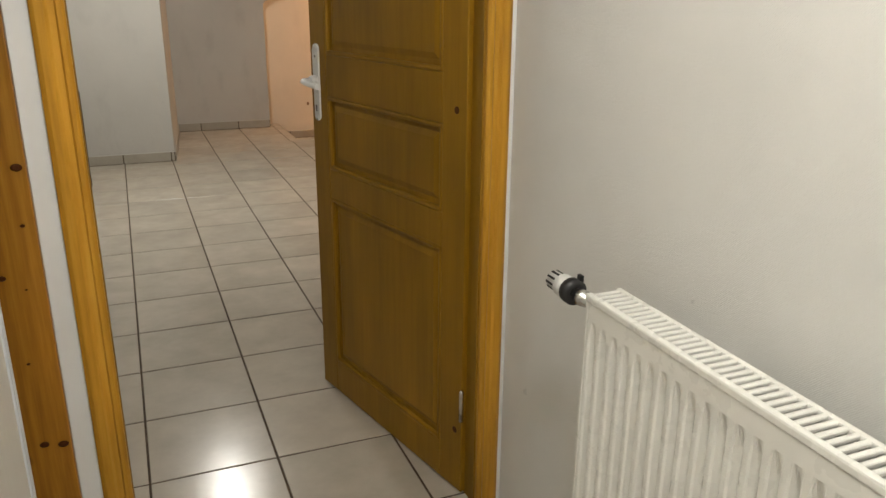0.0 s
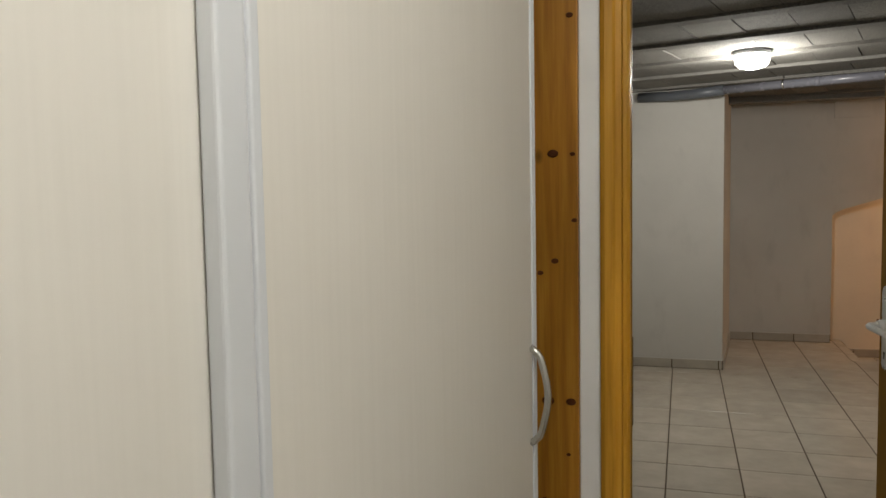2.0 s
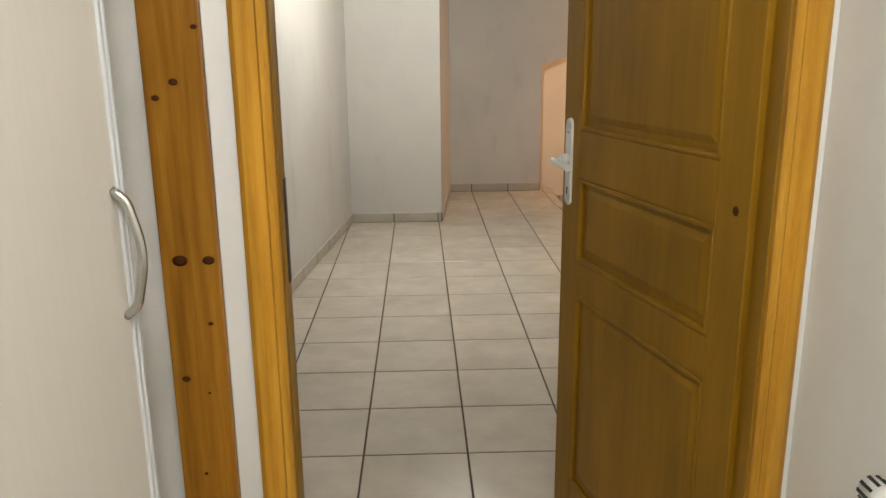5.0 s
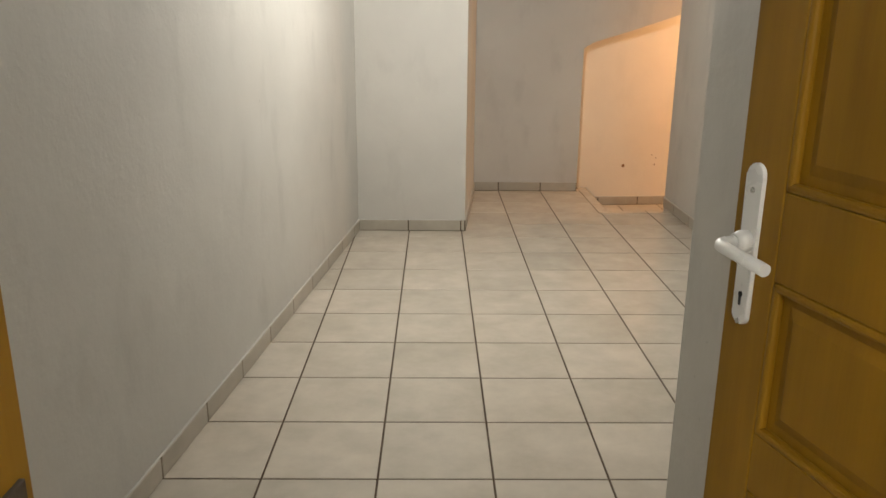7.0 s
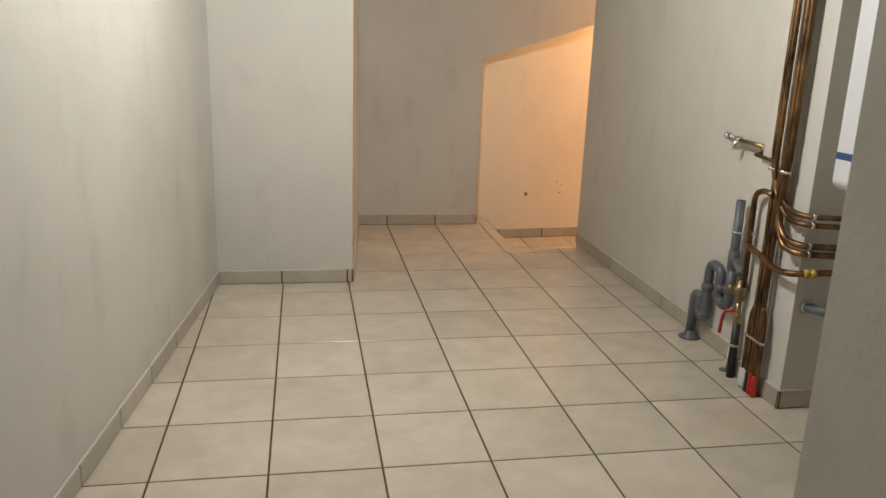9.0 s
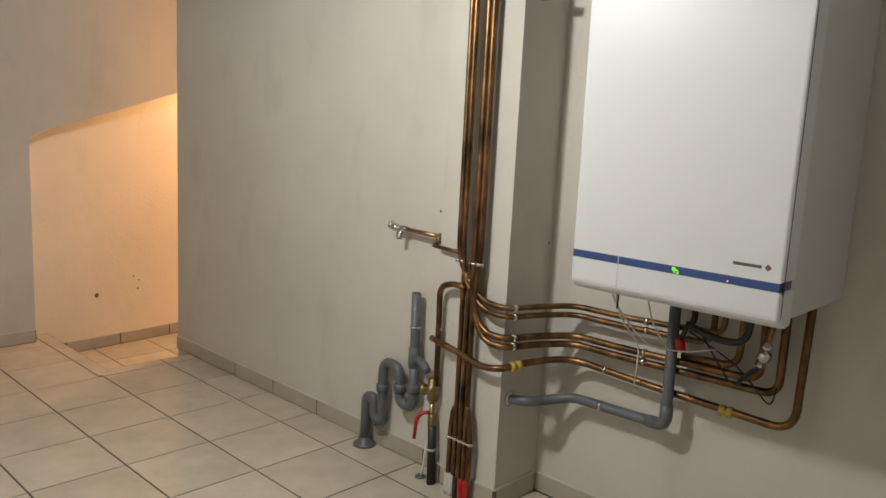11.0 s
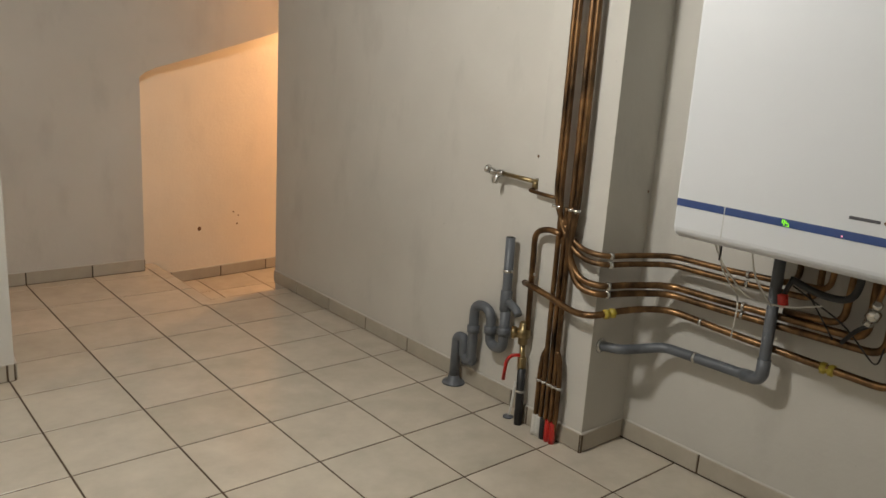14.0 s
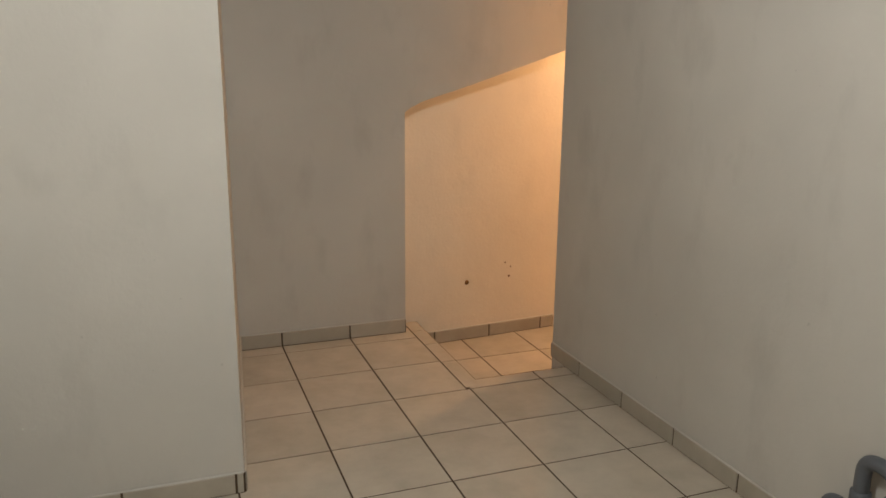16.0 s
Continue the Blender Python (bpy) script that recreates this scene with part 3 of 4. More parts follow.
def radiator():
    r = thing("radiator", (0.619, 0.802, 0.26), "white enamelled panel radiator hung on the wall", "radiator")
    xf, xb, y1, y0, z0, z1 = 0.619, 0.691, 0.802, -0.40, 0.26, 0.890
    bm = bmesh.new()
    pitch = 0.0335
    n = int((y1 - y0 - 0.03) / pitch)
    # front panel: a corrugated sheet with flat rims above and below
    zs = [z0, z0 + 0.030, z0 + 0.075, z1 - 0.085, z1 - 0.045, z1 - 0.004]
    depth = [0.0, 0.0, 0.017, 0.017, 0.0, 0.0]
    cols = []
    steps = 8
    for i in range(n * steps + 1):
        y = y1 - 0.012 - i * pitch / steps
        ph = (i % steps) / steps
        wave = 0.5 - 0.5 * math.cos(2 * pi * ph)
        wave = wave ** 2.5
        cols.append([bm.verts.new((xf + d * wave, y, z)) for z, d in zip(zs, depth)])
    for a, b in zip(cols, cols[1:]):
        for k in range(len(zs) - 1):
            bm.faces.new((a[k], a[k + 1], b[k + 1], b[k]))
    part("front_panel", bm, "radiator", r)
    part("rear_panel", boxed((xb - 0.014, y0 + 0.01, z0), (xb, y1 - 0.004, z1 - 0.01), 0.003), "radiator", r)
    # solid dark block standing in for the shade between the two panels
    part("fins", boxed((xf + 0.028, y0 + 0.03, z0 + 0.03), (xb - 0.018, y1 - 0.03, z1 - 0.05)), "radiator_shade", r)
    part("side_cover", boxed((xf, y1 - 0.010, z0), (xb, y1, z1 - 0.002), 0.003), "radiator", r)
    part("side_cover", boxed((xf, y0, z0), (xb, y0 + 0.010, z1 - 0.002), 0.003), "radiator", r)
    g = part("top_grille", boxed((xf - 0.002, y0, z1 - 0.014), (xf + 0.012, y1, z1 + 0.002), 0.004), "radiator", r)
    part("grille_rim", boxed((xb - 0.010, y0, z1 - 0.012), (xb + 0.002, y1, z1 + 0.002), 0.004), "radiator", g)
    y = y1 - 0.012
    slat = mesh_of("slat", boxed((xf + 0.008, -0.0045, z1 - 0.006), (xb - 0.006, 0.0045, z1 + 0.001), 0.0015, 1), "radiator")
    while y > y0 + 0.01:
        s = new("slat", slat)
        s.location.y = y
        s.parent = g
        y -= 0.0165
    part("bracket", boxed((xb, y1 - 0.2, 0.5), (ROOM_X + 0.03, y1 - 0.16, 0.8), 0.002), "radiator", r)
    part("bracket", boxed((xb, y0 + 0.2, 0.5), (ROOM_X + 0.05, y0 + 0.24, 0.8), 0.002), "radiator", r)
    # thermostatic valve pointing along the wall
    o = Vector((0.630, 0.802, 0.870))
    v = part("valve", lathe([(0.012, 0), (0.012, 0.018), (0.016, 0.019), (0.016, 0.034), (0.013, 0.036), (0.013, 0.052)], o, (0, 1, 0), 8), "chrome", r, "nickel valve body")
    part("pipe", tube([o + Vector((0, 0.025, 0)), o + Vector((0.03, 0.026, -0.008)), o + Vector((0.045, 0.026, -0.012))], 0.010, 0.01), "chrome", v)
    part("collar", lathe([(0.016, 0.050), (0.025, 0.052), (0.025, 0.070), (0.021, 0.072)], o, (0, 1, 0), 20), "black", v, "black valve collar")
    part("pin", boxed(o + Vector((0.010, 0.052, 0.018)), o + Vector((0.018, 0.066, 0.032)), 0.002), "black", v)
    head = part("thermostat_head", lathe([(0.021, 0.071), (0.0225, 0.075), (0.0225, 0.098), (0.019, 0.102), (0.018, 0.128), (0.012, 0.131)], o, (0, 1, 0), 24), "handle_white", v, "white slotted thermostat head")
    for k in range(10):
        a = 2 * pi * k / 10
        bm = boxed((0.0165, 0.104, -0.0022), (0.0196, 0.129, 0.0022))
        bm.transform(Matrix.Translation(o) @ Matrix.Rotation(a, 4, "Y"))
        part("slot", bm, "black", v)
    under(r, r.location)
    return r


radiator()


def bulkhead_lamp(place, label, name, r):
    x, y, z = place
    f = thing(name, (x, y, CEIL), label, "ceiling lamp")
    part("base", lathe([(r * 1.06, 0), (r * 1.08, -0.018), (r * 1.0, -0.028)], (x, y, z), (0, 0, 1), 36), "lacquer", f)
    part("diffuser", lathe([(r * 0.99, -0.026), (r * 1.0, -0.04), (r * 0.94, -0.075), (r * 0.75, -0.097), (r * 0.4, -0.108), (r * 0.05, -0.11)], (x, y, z), (0, 0, 1), 36), "diffuser", f, "glowing ribbed glass bowl")
    for c in f.children:
        c.visible_shadow = c.name.startswith("base")
    under(f, f.location)
    return f


bulkhead_lamp((ROOM_LAMP[0], ROOM_LAMP[1], CEIL + 0.004), "round glass bulkhead lamp, lit, on the concrete ceiling", "ceiling_lamp", 0.105)

# ---- utility room services ----


def boiler():
    b = thing("boiler", (1.83, 4.0, 1.02), "white wall-hung gas boiler with blue stripe and green display", "boiler")
    x0, x1, y0, y1, z0, z1 = 1.585, BOIL_X, 3.697, 4.318, 0.998, 1.940
    part("casing", boxed((x0 + 0.060, y0 + 0.008, z0 + 0.012), (x1, y1 - 0.008, z1 - 0.012), 0.010), "boiler_shade", b, "white metal side casing, greyed to hold its shade")

    def front(za, zb, low_round, high_round):
        """Front cover in side view, swept across the boiler."""
        prof = [(x0 + 0.085, za), (x0 + 0.085, zb)]
        side = []
        if high_round:
            side += [(x0 + high_round * (1 - math.sin(a)), zb - high_round * (1 - math.cos(a))) for a in [i * pi / 12 for i in range(7)]]
        else:
            side += [(x0, zb)]
        if low_round:
            side += [(x0 + low_round * (1 - math.cos(a)), za + 0.7 * low_round * (1 - math.sin(a))) for a in [i * pi / 12 for i in range(7)]]
        else:
            side += [(x0, za)]
        pts = prof + side
        bm = bmesh.new()
        ra = [bm.verts.new((x, y0, z)) for x, z in pts]
        rb = [bm.verts.new((x, y1, z)) for x, z in pts]
        bm.faces.new(ra)
        bm.faces.new(rb[::-1])
        k = len(pts)
        for i in range(k):
            j = (i + 1) % k
            bm.faces.new((ra[i], ra[j], rb[j], rb[i]))
        edges = [e for e in bm.edges if abs(e.verts[0].co.y - e.verts[1].co.y) < 1e-6 and min(e.verts[0].co.x, e.verts[1].co.x) < x0 + 0.08]
        bmesh.ops.bevel(bm, geom=edges, offset=0.009, segments=3, profile=0.5, affect="EDGES")
        return bm

    part("front_cover", front(1.1190, z1, 0, 0.045), "lacquer", b)
    part("control_flap", front(z0, 1.0960, 0.05, 0), "lacquer", b)
    s = part("stripe", boxed((x0 + 0.0005, y0 + 0.006, 1.0965), (x0 + 0.08, y1 - 0.003, 1.1185), 0.001), "blue", b, "dark blue stripe")
    part("seam", boxed((x0 + 0.0125, y0 - 0.0006, z0 + 0.03), (x0 + 0.0165, y0 + 0.004, z1 - 0.04)), "black", b, "dark joint along the front cover")
    # groove drawn as a thin strip in the same shaded grey
    part("flap_groove", boxed((x0 - 0.0006, 4.158, z0 + 0.03), (x0 + 0.003, 4.161, 1.118)), "boiler_shade", b)
    for i, (dy, dz, w, h) in enumerate(((0, 0.0, 0.002, 0.007), (0, 0.0075, 0.002, 0.007), (0.006, 0.0075, 0.002, 0.007), (0.003, 0.0145, 0.006, 0.002), (0.003, 0.007, 0.006, 0.002), (-0.012, 0, 0.002, 0.006), (-0.008, 0.007, 0.008, 0.002), (-0.008, 0.0, 0.006, 0.002), (-0.004, 0.008, 0.002, 0.006))):
        part("display_segment", boxed((x0 - 0.0012, 3.985 + dy - w / 2, 1.0990 + dz), (x0 + 0.001, 3.985 + dy + w / 2, 1.0990 + dz + h)), "digit", s, "green lit display segment")
    part("indicator", lathe([(0.0022, 0), (0.0018, 0.001)], (x0 + 0.0002, 3.835, 1.103), (-1, 0, 0), 10), "pink_led", s)
    part("maker_bar", boxed((x0 - 0.0008, 3.752, 1.150), (x0 + 0.001, 3.826, 1.158)), "ink", b, "small dark lettering bar")
    badge = boxed((-0.0006, -0.0065, -0.0065), (0.001, 0.0065, 0.0065))
    badge.transform(Matrix.Translation((x0, 3.736, 1.154)) @ Matrix.Rotation(pi / 4, 4, "X"))
    part("badge", badge, "orange", b)
    part("air_collar", lathe([(0.062, 0), (0.062, 0.022), (0.052, 0.034), (0.0, 0.036)], (1.80, 4.15, z1 + 0.004), (0, 0, 1), 28), "lacquer", b, "white round cap")
    part("vent_cap", lathe([(0.035, 0), (0.035, 0.03), (0.02, 0.05), (0.0, 0.052)], (1.90, 3.745, z1 - 0.013), (0, 0, 1), 20), "lacquer", b, "white cap")
    under(b, b.location)
    return b


boiler()


def flue():
    f = thing("flue_pipe", (1.93, 4.3, 2.2), "shiny steel flue pipe from boiler top into the column", "flue")
    r = 0.064
    a, c = Vector((2.005, 4.80, 2.215)), Vector((1.900, 3.875, 2.190))
    bend = c + Vector((0.004, 0.055, -0.004))
    part("pipe", tube([a, c + (a - c).normalized() * 0.26], r, 0.05, 32), "steel", f)
    part("pipe", tube([c + (a - c).normalized() * 0.27, c + (a - c).normalized() * 0.09], r + 0.002, 0.05, 32), "steel", f)
    part("elbow", tube([c + (a - c).normalized() * 0.092, c + Vector((0, 0.012, -0.012)), Vector((c.x, c.y, 2.08))], r, 0.085, 32, None, 2), "steel", f)
    part("pipe", tube([Vector((c.x, c.y, 2.08)), Vector((c.x, c.y, 1.92))], r - 0.002, 0.05, 32), "steel", f)
    for q, ax in ((c + (a - c).normalized() * 0.265, (a - c).normalized()), (c + (a - c).normalized() * 0.09, (a - c).normalized()), (Vector((c.x, c.y, 2.06)), Vector((0, 0, 1))), (Vector((c.x, c.y, 1.985)), Vector((0, 0, 1)))):
        part("bead", lathe([(r, -0.005), (r + 0.0035, -0.002), (r + 0.0035, 0.002), (r, 0.005)], q, ax, 32), "steel", f)
    under(f, f.location)
    return f


flue()


def duct():
    d = thing("ceiling_duct", (1.0, 6.0, 2.28), "grey round plastic duct hung under the ceiling", "duct")
    p, q = Vector((1.94, 5.70, 2.312)), Vector((0.20, 6.33, 2.312))
    part("pipe", tube([p, q], 0.033, 0.05, 24), "duct", d)
    for t in (0.03, 0.62):
        m = p.lerp(q, t)
        part("collar", lathe([(0.033, -0.02), (0.037, -0.016), (0.037, 0.016), (0.033, 0.02)], m, (q - p).normalized(), 24), "duct", d)
    for t in (0.38, 0.75):
        m = p.lerp(q, t)
        part("hanger", tube([m, m + Vector((0, 0, 0.065))], 0.004, 0.01, 8), "chrome", d)
        part("clip", lathe([(0.0335, -0.007), (0.036, -0.006), (0.036, 0.006), (0.0335, 0.007)], m, (q - p).normalized(), 24), "chrome", d)
    under(d, d.location)
    e = thing("ceiling_pipe", (0.0, 6.5, 2.30), "dark grey pipe over the projecting wall", "pipe")
    part("pipe", tube([q + Vector((0.02, 0.0, 0)), (-0.10, 6.45, 2.30), (-0.45, 6.56, 2.31)], 0.040, 0.08, 20), "pvc", e)
    under(e, e.location)


duct()


def clip_ring(parent, place, axis, r):
    part("clip", lathe([(r, -0.006), (r + 0.0035, -0.005), (r + 0.0035, 0.005), (r, 0.006)], place, axis, 14), "chrome", parent, "steel pipe clip")


def copper_run(name, points, r, label, clips=(), bend=0.045):
    t = thing(name, points[0], label, "copper pipe", "copper pipes")
    part("tube", tube(points, r, bend, 12), "copper", t)
    for place, axis in clips:
        clip_ring(t, place, axis, r)
    under(t, t.location)
    return t


XC = COL[0] - 0.040
XW = BOIL_X - 0.065
TOPS = [(4.988, 0.0108), (4.966, 0.0108), (4.906, 0.0128), (4.880, 0.0128)]
RUNS = [0.820, 0.787, 0.706, 0.674]
ENDS = [4.13, 4.06, 3.895, 3.835]
for i, ((y, r), z, ye) in enumerate(zip(TOPS, RUNS, ENDS)):
    up = 1.05
    zt = 2.305 + 0.008 * i
    copper_run("copper_pipe", [(1.865, y + 0.17, zt + 0.02), (1.82, y + 0.06, zt), (XC, y, zt - 0.03), (XC, y, 1.0), (XC - 0.004 * i, y - 0.012 * (3 - i) + 0.01, z + 0.10), (XC - 0.006 * i, 4.862 - 0.012 * i, z), (XC - 0.004, 4.735, z - 0.008), (1.93, 4.690, z - 0.004), (XW, 4.60, z), (XW, 4.40, z), (XW, ye, z + 0.012), (XW - 0.03, ye - 0.012, up)], r,
               "tarnished copper pipe down the column and along to the boiler", [((XC, y, 2.075), (0, 0, 1)), ((XC, y, 0.955), (0, 0, 1)), ((1.845, 4.722, z - 0.006), (1, 0, 0)), ((XW, 4.30, z + 0.004), (0, 1, 0))], 0.055)

copper_run("copper_pipe", [(1.885, 5.175, 0.590), (1.80, 5.06, 0.618), (1.80, 4.95, 0.600), (1.795, 4.83, 0.575), (1.80, 4.74, 0.585), (1.93, 4.69, 0.605), (XW, 4.60, 0.615), (XW, 4.30, 0.600), (XW, 3.775, 0.585), (XW, 3.765, 1.04)], 0.013,
           "low tarnished copper gas pipe with yellow fittings", [((XW, 4.45, 0.607), (0, 1, 0))], 0.075)
for place, axis in (((1.86, 4.712, 0.594), (1, -0.35, 0.1)), ((XW, 3.99, 0.589), (0, 1, 0))):
    y = thing("pipe_union", place, "yellow union fitting on the gas pipe", "pipe fitting", "yellow unions")
    part("nut", lathe([(0.013, -0.022), (0.020, -0.021), (0.020, -0.006), (0.015, -0.004), (0.015, 0.004), (0.020, 0.006), (0.020, 0.021), (0.013, 0.022)], place, axis, 6), "yellow", y)
    under(y, y.location)

# loop from the column to the stop valve
copper_run("copper_pipe", [(XC - 0.015, 4.93, 0.855), (XC - 0.01, 5.00, 0.862), (1.82, 5.082, 0.835), (1.83, 5.085, 0.40)], 0.012, "bent copper pipe feeding the stop valve", [((1.828, 5.085, 0.66), (0, 0, 1))], 0.07)

# lower bundle into the floor
for i, (y, yb) in enumerate(((4.985, 4.985), (4.958, 4.962), (4.930, 4.938), (4.905, 4.912), (4.880, 4.886))):
    t = thing("riser_pipe", (XC, yb, 0), "copper riser pipe entering the floor in a coloured sleeve", "copper pipe", "riser pipes")
    top = (0.32, 0.86, 0.90, 0.86, 0.33)[i]
    over = (0.03, 0.0, 0.0, 0.0, -0.03)[i]
    part("tube", tube([(XC, y - over * 0.9, top + 0.06), (XC, y - over * 0.3, top + 0.03), (XC, y, top - 0.06), (XC, y, 0.10), (XC - 0.005, yb, 0.0)], 0.0105, 0.03, 10), "copper", t)
    part("sleeve", lathe([(0.0125, 0), (0.0135, 0.02), (0.0130, 0.085), (0.0115, 0.09)], (XC - 0.004, yb, 0.0), (0, 0, 1), 12), ("white_cable", "white_cable", "black", "red", "red")[i], t, ("white plastic sleeve", "white plastic sleeve", "black plastic sleeve", "red plastic sleeve", "red plastic sleeve")[i])
    clip_ring(t, (XC, y, 0.24), (0, 0, 1), 0.0105)
    under(t, t.location)


def manifold():
    m = thing("pipe_manifold", (1.86, 5.1, 2.3), "rusty bracket with pipe stubs and valves under the ceiling", "manifold")
    part("bar", boxed((1.845, 4.90, 2.300), (1.875, 5.36, 2.316), 0.003), "iron", m)
    part("bar", boxed((1.800, 4.92, 2.325), (1.825, 5.36, 2.340), 0.003), "iron", m)
    rng = random.Random(9)
    for i in range(9):
        y = 4.93 + i * 0.052
        x = 1.86 if i % 2 else 1.815
        part("stub", tube([(x, y, 2.27 + 0.02 * rng.random()), (x, y, 2.36)], 0.009 + 0.003 * rng.random(), 0.01, 10), "iron", m)
        part("nut", lathe([(0.014, 0), (0.016, 0.003), (0.016, 0.014), (0.014, 0.017)], (x, y, 2.283 + 0.03 * rng.random()), (0, 0, 1), 6), "brass" if i % 3 else "chrome", m)
    under(m, m.location)
    return m


manifold()


def tap():
    t = thing("wall_tap", (1.90, 5.3, 1.02), "chrome washing-machine tap on a brass pipe on the wall", "tap")
    x = RIGHT_X - 0.045
    part("pipe", tube([(XC, 4.978, 0.985), (XC + 0.012, 5.06, 0.985), (XC + 0.016, 5.150, 0.988), (x - 0.004, 5.158, 0.990), (x, 5.158, 1.015)], 0.0075, 0.018, 10), "copper", t)
    part("elbow", lathe([(0.012, -0.016), (0.015, -0.012), (0.015, 0.012), (0.012, 0.016)], (x, 5.158, 1.005), (0, 0, 1), 12), "brass", t)
    part("wall_plate", lathe([(0.022, 0), (0.022, 0.006), (0.012, 0.012), (0.012, 0.045)], (RIGHT_X, 5.158, 1.020), (-1, 0, 0), 18), "chrome", t)
    part("arm", tube([(x, 5.15, 1.018), (x, 5.36, 1.024)], 0.0095, 0.02, 12), "brass", t)
    b = part("tap_body", lathe([(0.011, 0), (0.015, 0.004), (0.015, 0.03), (0.012, 0.034), (0.012, 0.06), (0.016, 0.064), (0.016, 0.076)], (x, 5.345, 1.024), (0, 1, 0), 14), "chrome", t)
    part("spout", tube([(x, 5.375, 1.024), (x - 0.012, 5.378, 0.995), (x - 0.014, 5.378, 0.978)], 0.010, 0.01, 12), "chrome", b)
    part("knob", lathe([(0.008, 0), (0.008, 0.024), (0.018, 0.027), (0.018, 0.042), (0.012, 0.046)], (x, 5.40, 1.024), (-0.4, 0.9, 0.3), 8), "chrome", b)
    part("bracket", boxed((RIGHT_X - 0.05, 5.045, 0.935), (RIGHT_X, 5.105, 0.952), 0.002), "chrome", t)
    under(t, t.location)
    return t


tap()


def waste_trap():
    w = thing("waste_trap", (1.88, 5.4, 0), "grey plastic waste standpipe with double trap into the floor", "drain pipe")
    x = RIGHT_X - 0.050
    s = part("standpipe", tube([(x, 5.262, 0.300), (x, 5.268, 0.765)], 0.0205, 0.02, 18), "pvc", w)
    part("socket", lathe([(0.021, 0), (0.0255, 0.003), (0.0255, 0.09), (0.021, 0.094)], (x, 5.265, 0.44), (0, 0, 1), 18), "pvc", s)
    part("mouth", lathe([(0.0175, 0), (0.0175, 0.002)], (x, 5.268, 0.764), (0, 0, 1), 18), "black", s)
    clip_ring(s, (x, 5.266, 0.62), (0, 0, 1), 0.0205)
    part("trap_bend", tube([(x, 5.262, 0.47), (x, 5.262, 0.262), (x, 5.345, 0.262), (x, 5.345, 0.420), (x, 5.455, 0.425), (x, 5.455, 0.145), (x, 5.500, 0.135)], 0.0225, 0.052, 18), "pvc", w)
    part("trap_bend", tube([(x, 5.440, 0.150), (x, 5.505, 0.145), (x, 5.508, 0.24), (x - 0.004, 5.555, 0.235), (x - 0.004, 5.560, 0.0)], 0.0235, 0.05, 18), "pvc", w)
    for place, axis in (((x, 5.345, 0.33), (0, 0, 1)), ((x, 5.455, 0.30), (0, 0, 1)), ((x, 5.262, 0.35), (0, 0, 1))):
        part("union_nut", lathe([(0.0225, -0.018), (0.029, -0.016), (0.029, 0.016), (0.0225, 0.018)], place, axis, 14), "pvc", w)
    part("floor_flange", lathe([(0.055, 0.001), (0.050, 0.010), (0.030, 0.018), (0.026, 0.04)], (x - 0.004, 5.560, 0), (0, 0, 1), 22), "pvc", w)
    part("side_branch", tube([(x, 5.262, 0.49), (x - 0.01, 5.19, 0.47), (x - 0.015, 5.17, 0.45)], 0.018, 0.02, 14), "pvc", w)
    under(w, w.location)
    return w


waste_trap()


def stop_valve():
    v = thing("stop_valve", (1.83, 5.085, 0.4), "brass pressure valve with red lever above a black pipe", "valve")
    x, y = 1.825, 5.10
    part("body", lathe([(0.014, -0.05), (0.021, -0.045), (0.021, -0.02), (0.030, -0.014), (0.030, 0.018), (0.020, 0.024), (0.020, 0.045), (0.014, 0.05)], (x, y, 0.40), (0, 0, 1), 16), "brass", v, "dull brass valve body")
    part("outlet", lathe([(0.016, 0), (0.022, 0.004), (0.022, 0.03), (0.026, 0.034), (0.026, 0.05), (0.0, 0.052)], (x, y, 0.40), (-0.6, 0.75, 0), 14), "brass", v)
    part("ball_valve", lathe([(0.014, -0.03), (0.019, -0.026), (0.019, 0.026), (0.014, 0.03)], (x, y - 0.005, 0.27), (0, 0, 1), 6), "brass", v)
    part("lever", tube([(x - 0.005, y, 0.305), (x - 0.035, y + 0.02, 0.305), (x - 0.040, y + 0.045, 0.275), (x - 0.040, y + 0.055, 0.185)], 0.0075, 0.02, 8), "red", v, "red lever handle")
    part("pipe", tube([(x, y, 0.35), (x, y - 0.008, 0.24)], 0.012, 0.01, 10), "brass", v)
    part("black_pipe", tube([(x, y - 0.008, 0.25), (x - 0.002, y - 0.016, 0.0)], 0.0175, 0.02, 14), "black", v, "black plastic pipe")
    part("tail_pipe", tube([(x + 0.01, y + 0.03, 0.17), (x + 0.01, y + 0.045, 0.03), (x + 0.01, y + 0.055, 0.0)], 0.005, 0.02, 8), "white_cable", v)
    part("tail_flange", lathe([(0.024, 0.001), (0.022, 0.006), (0.008, 0.012)], (x + 0.01, y + 0.055, 0), (0, 0, 1), 14), "pvc", v)
    clip_ring(v, (x, y - 0.012, 0.15), (0, 0, 1), 0.0175)
    under(v, v.location)
    return v


stop_valve()


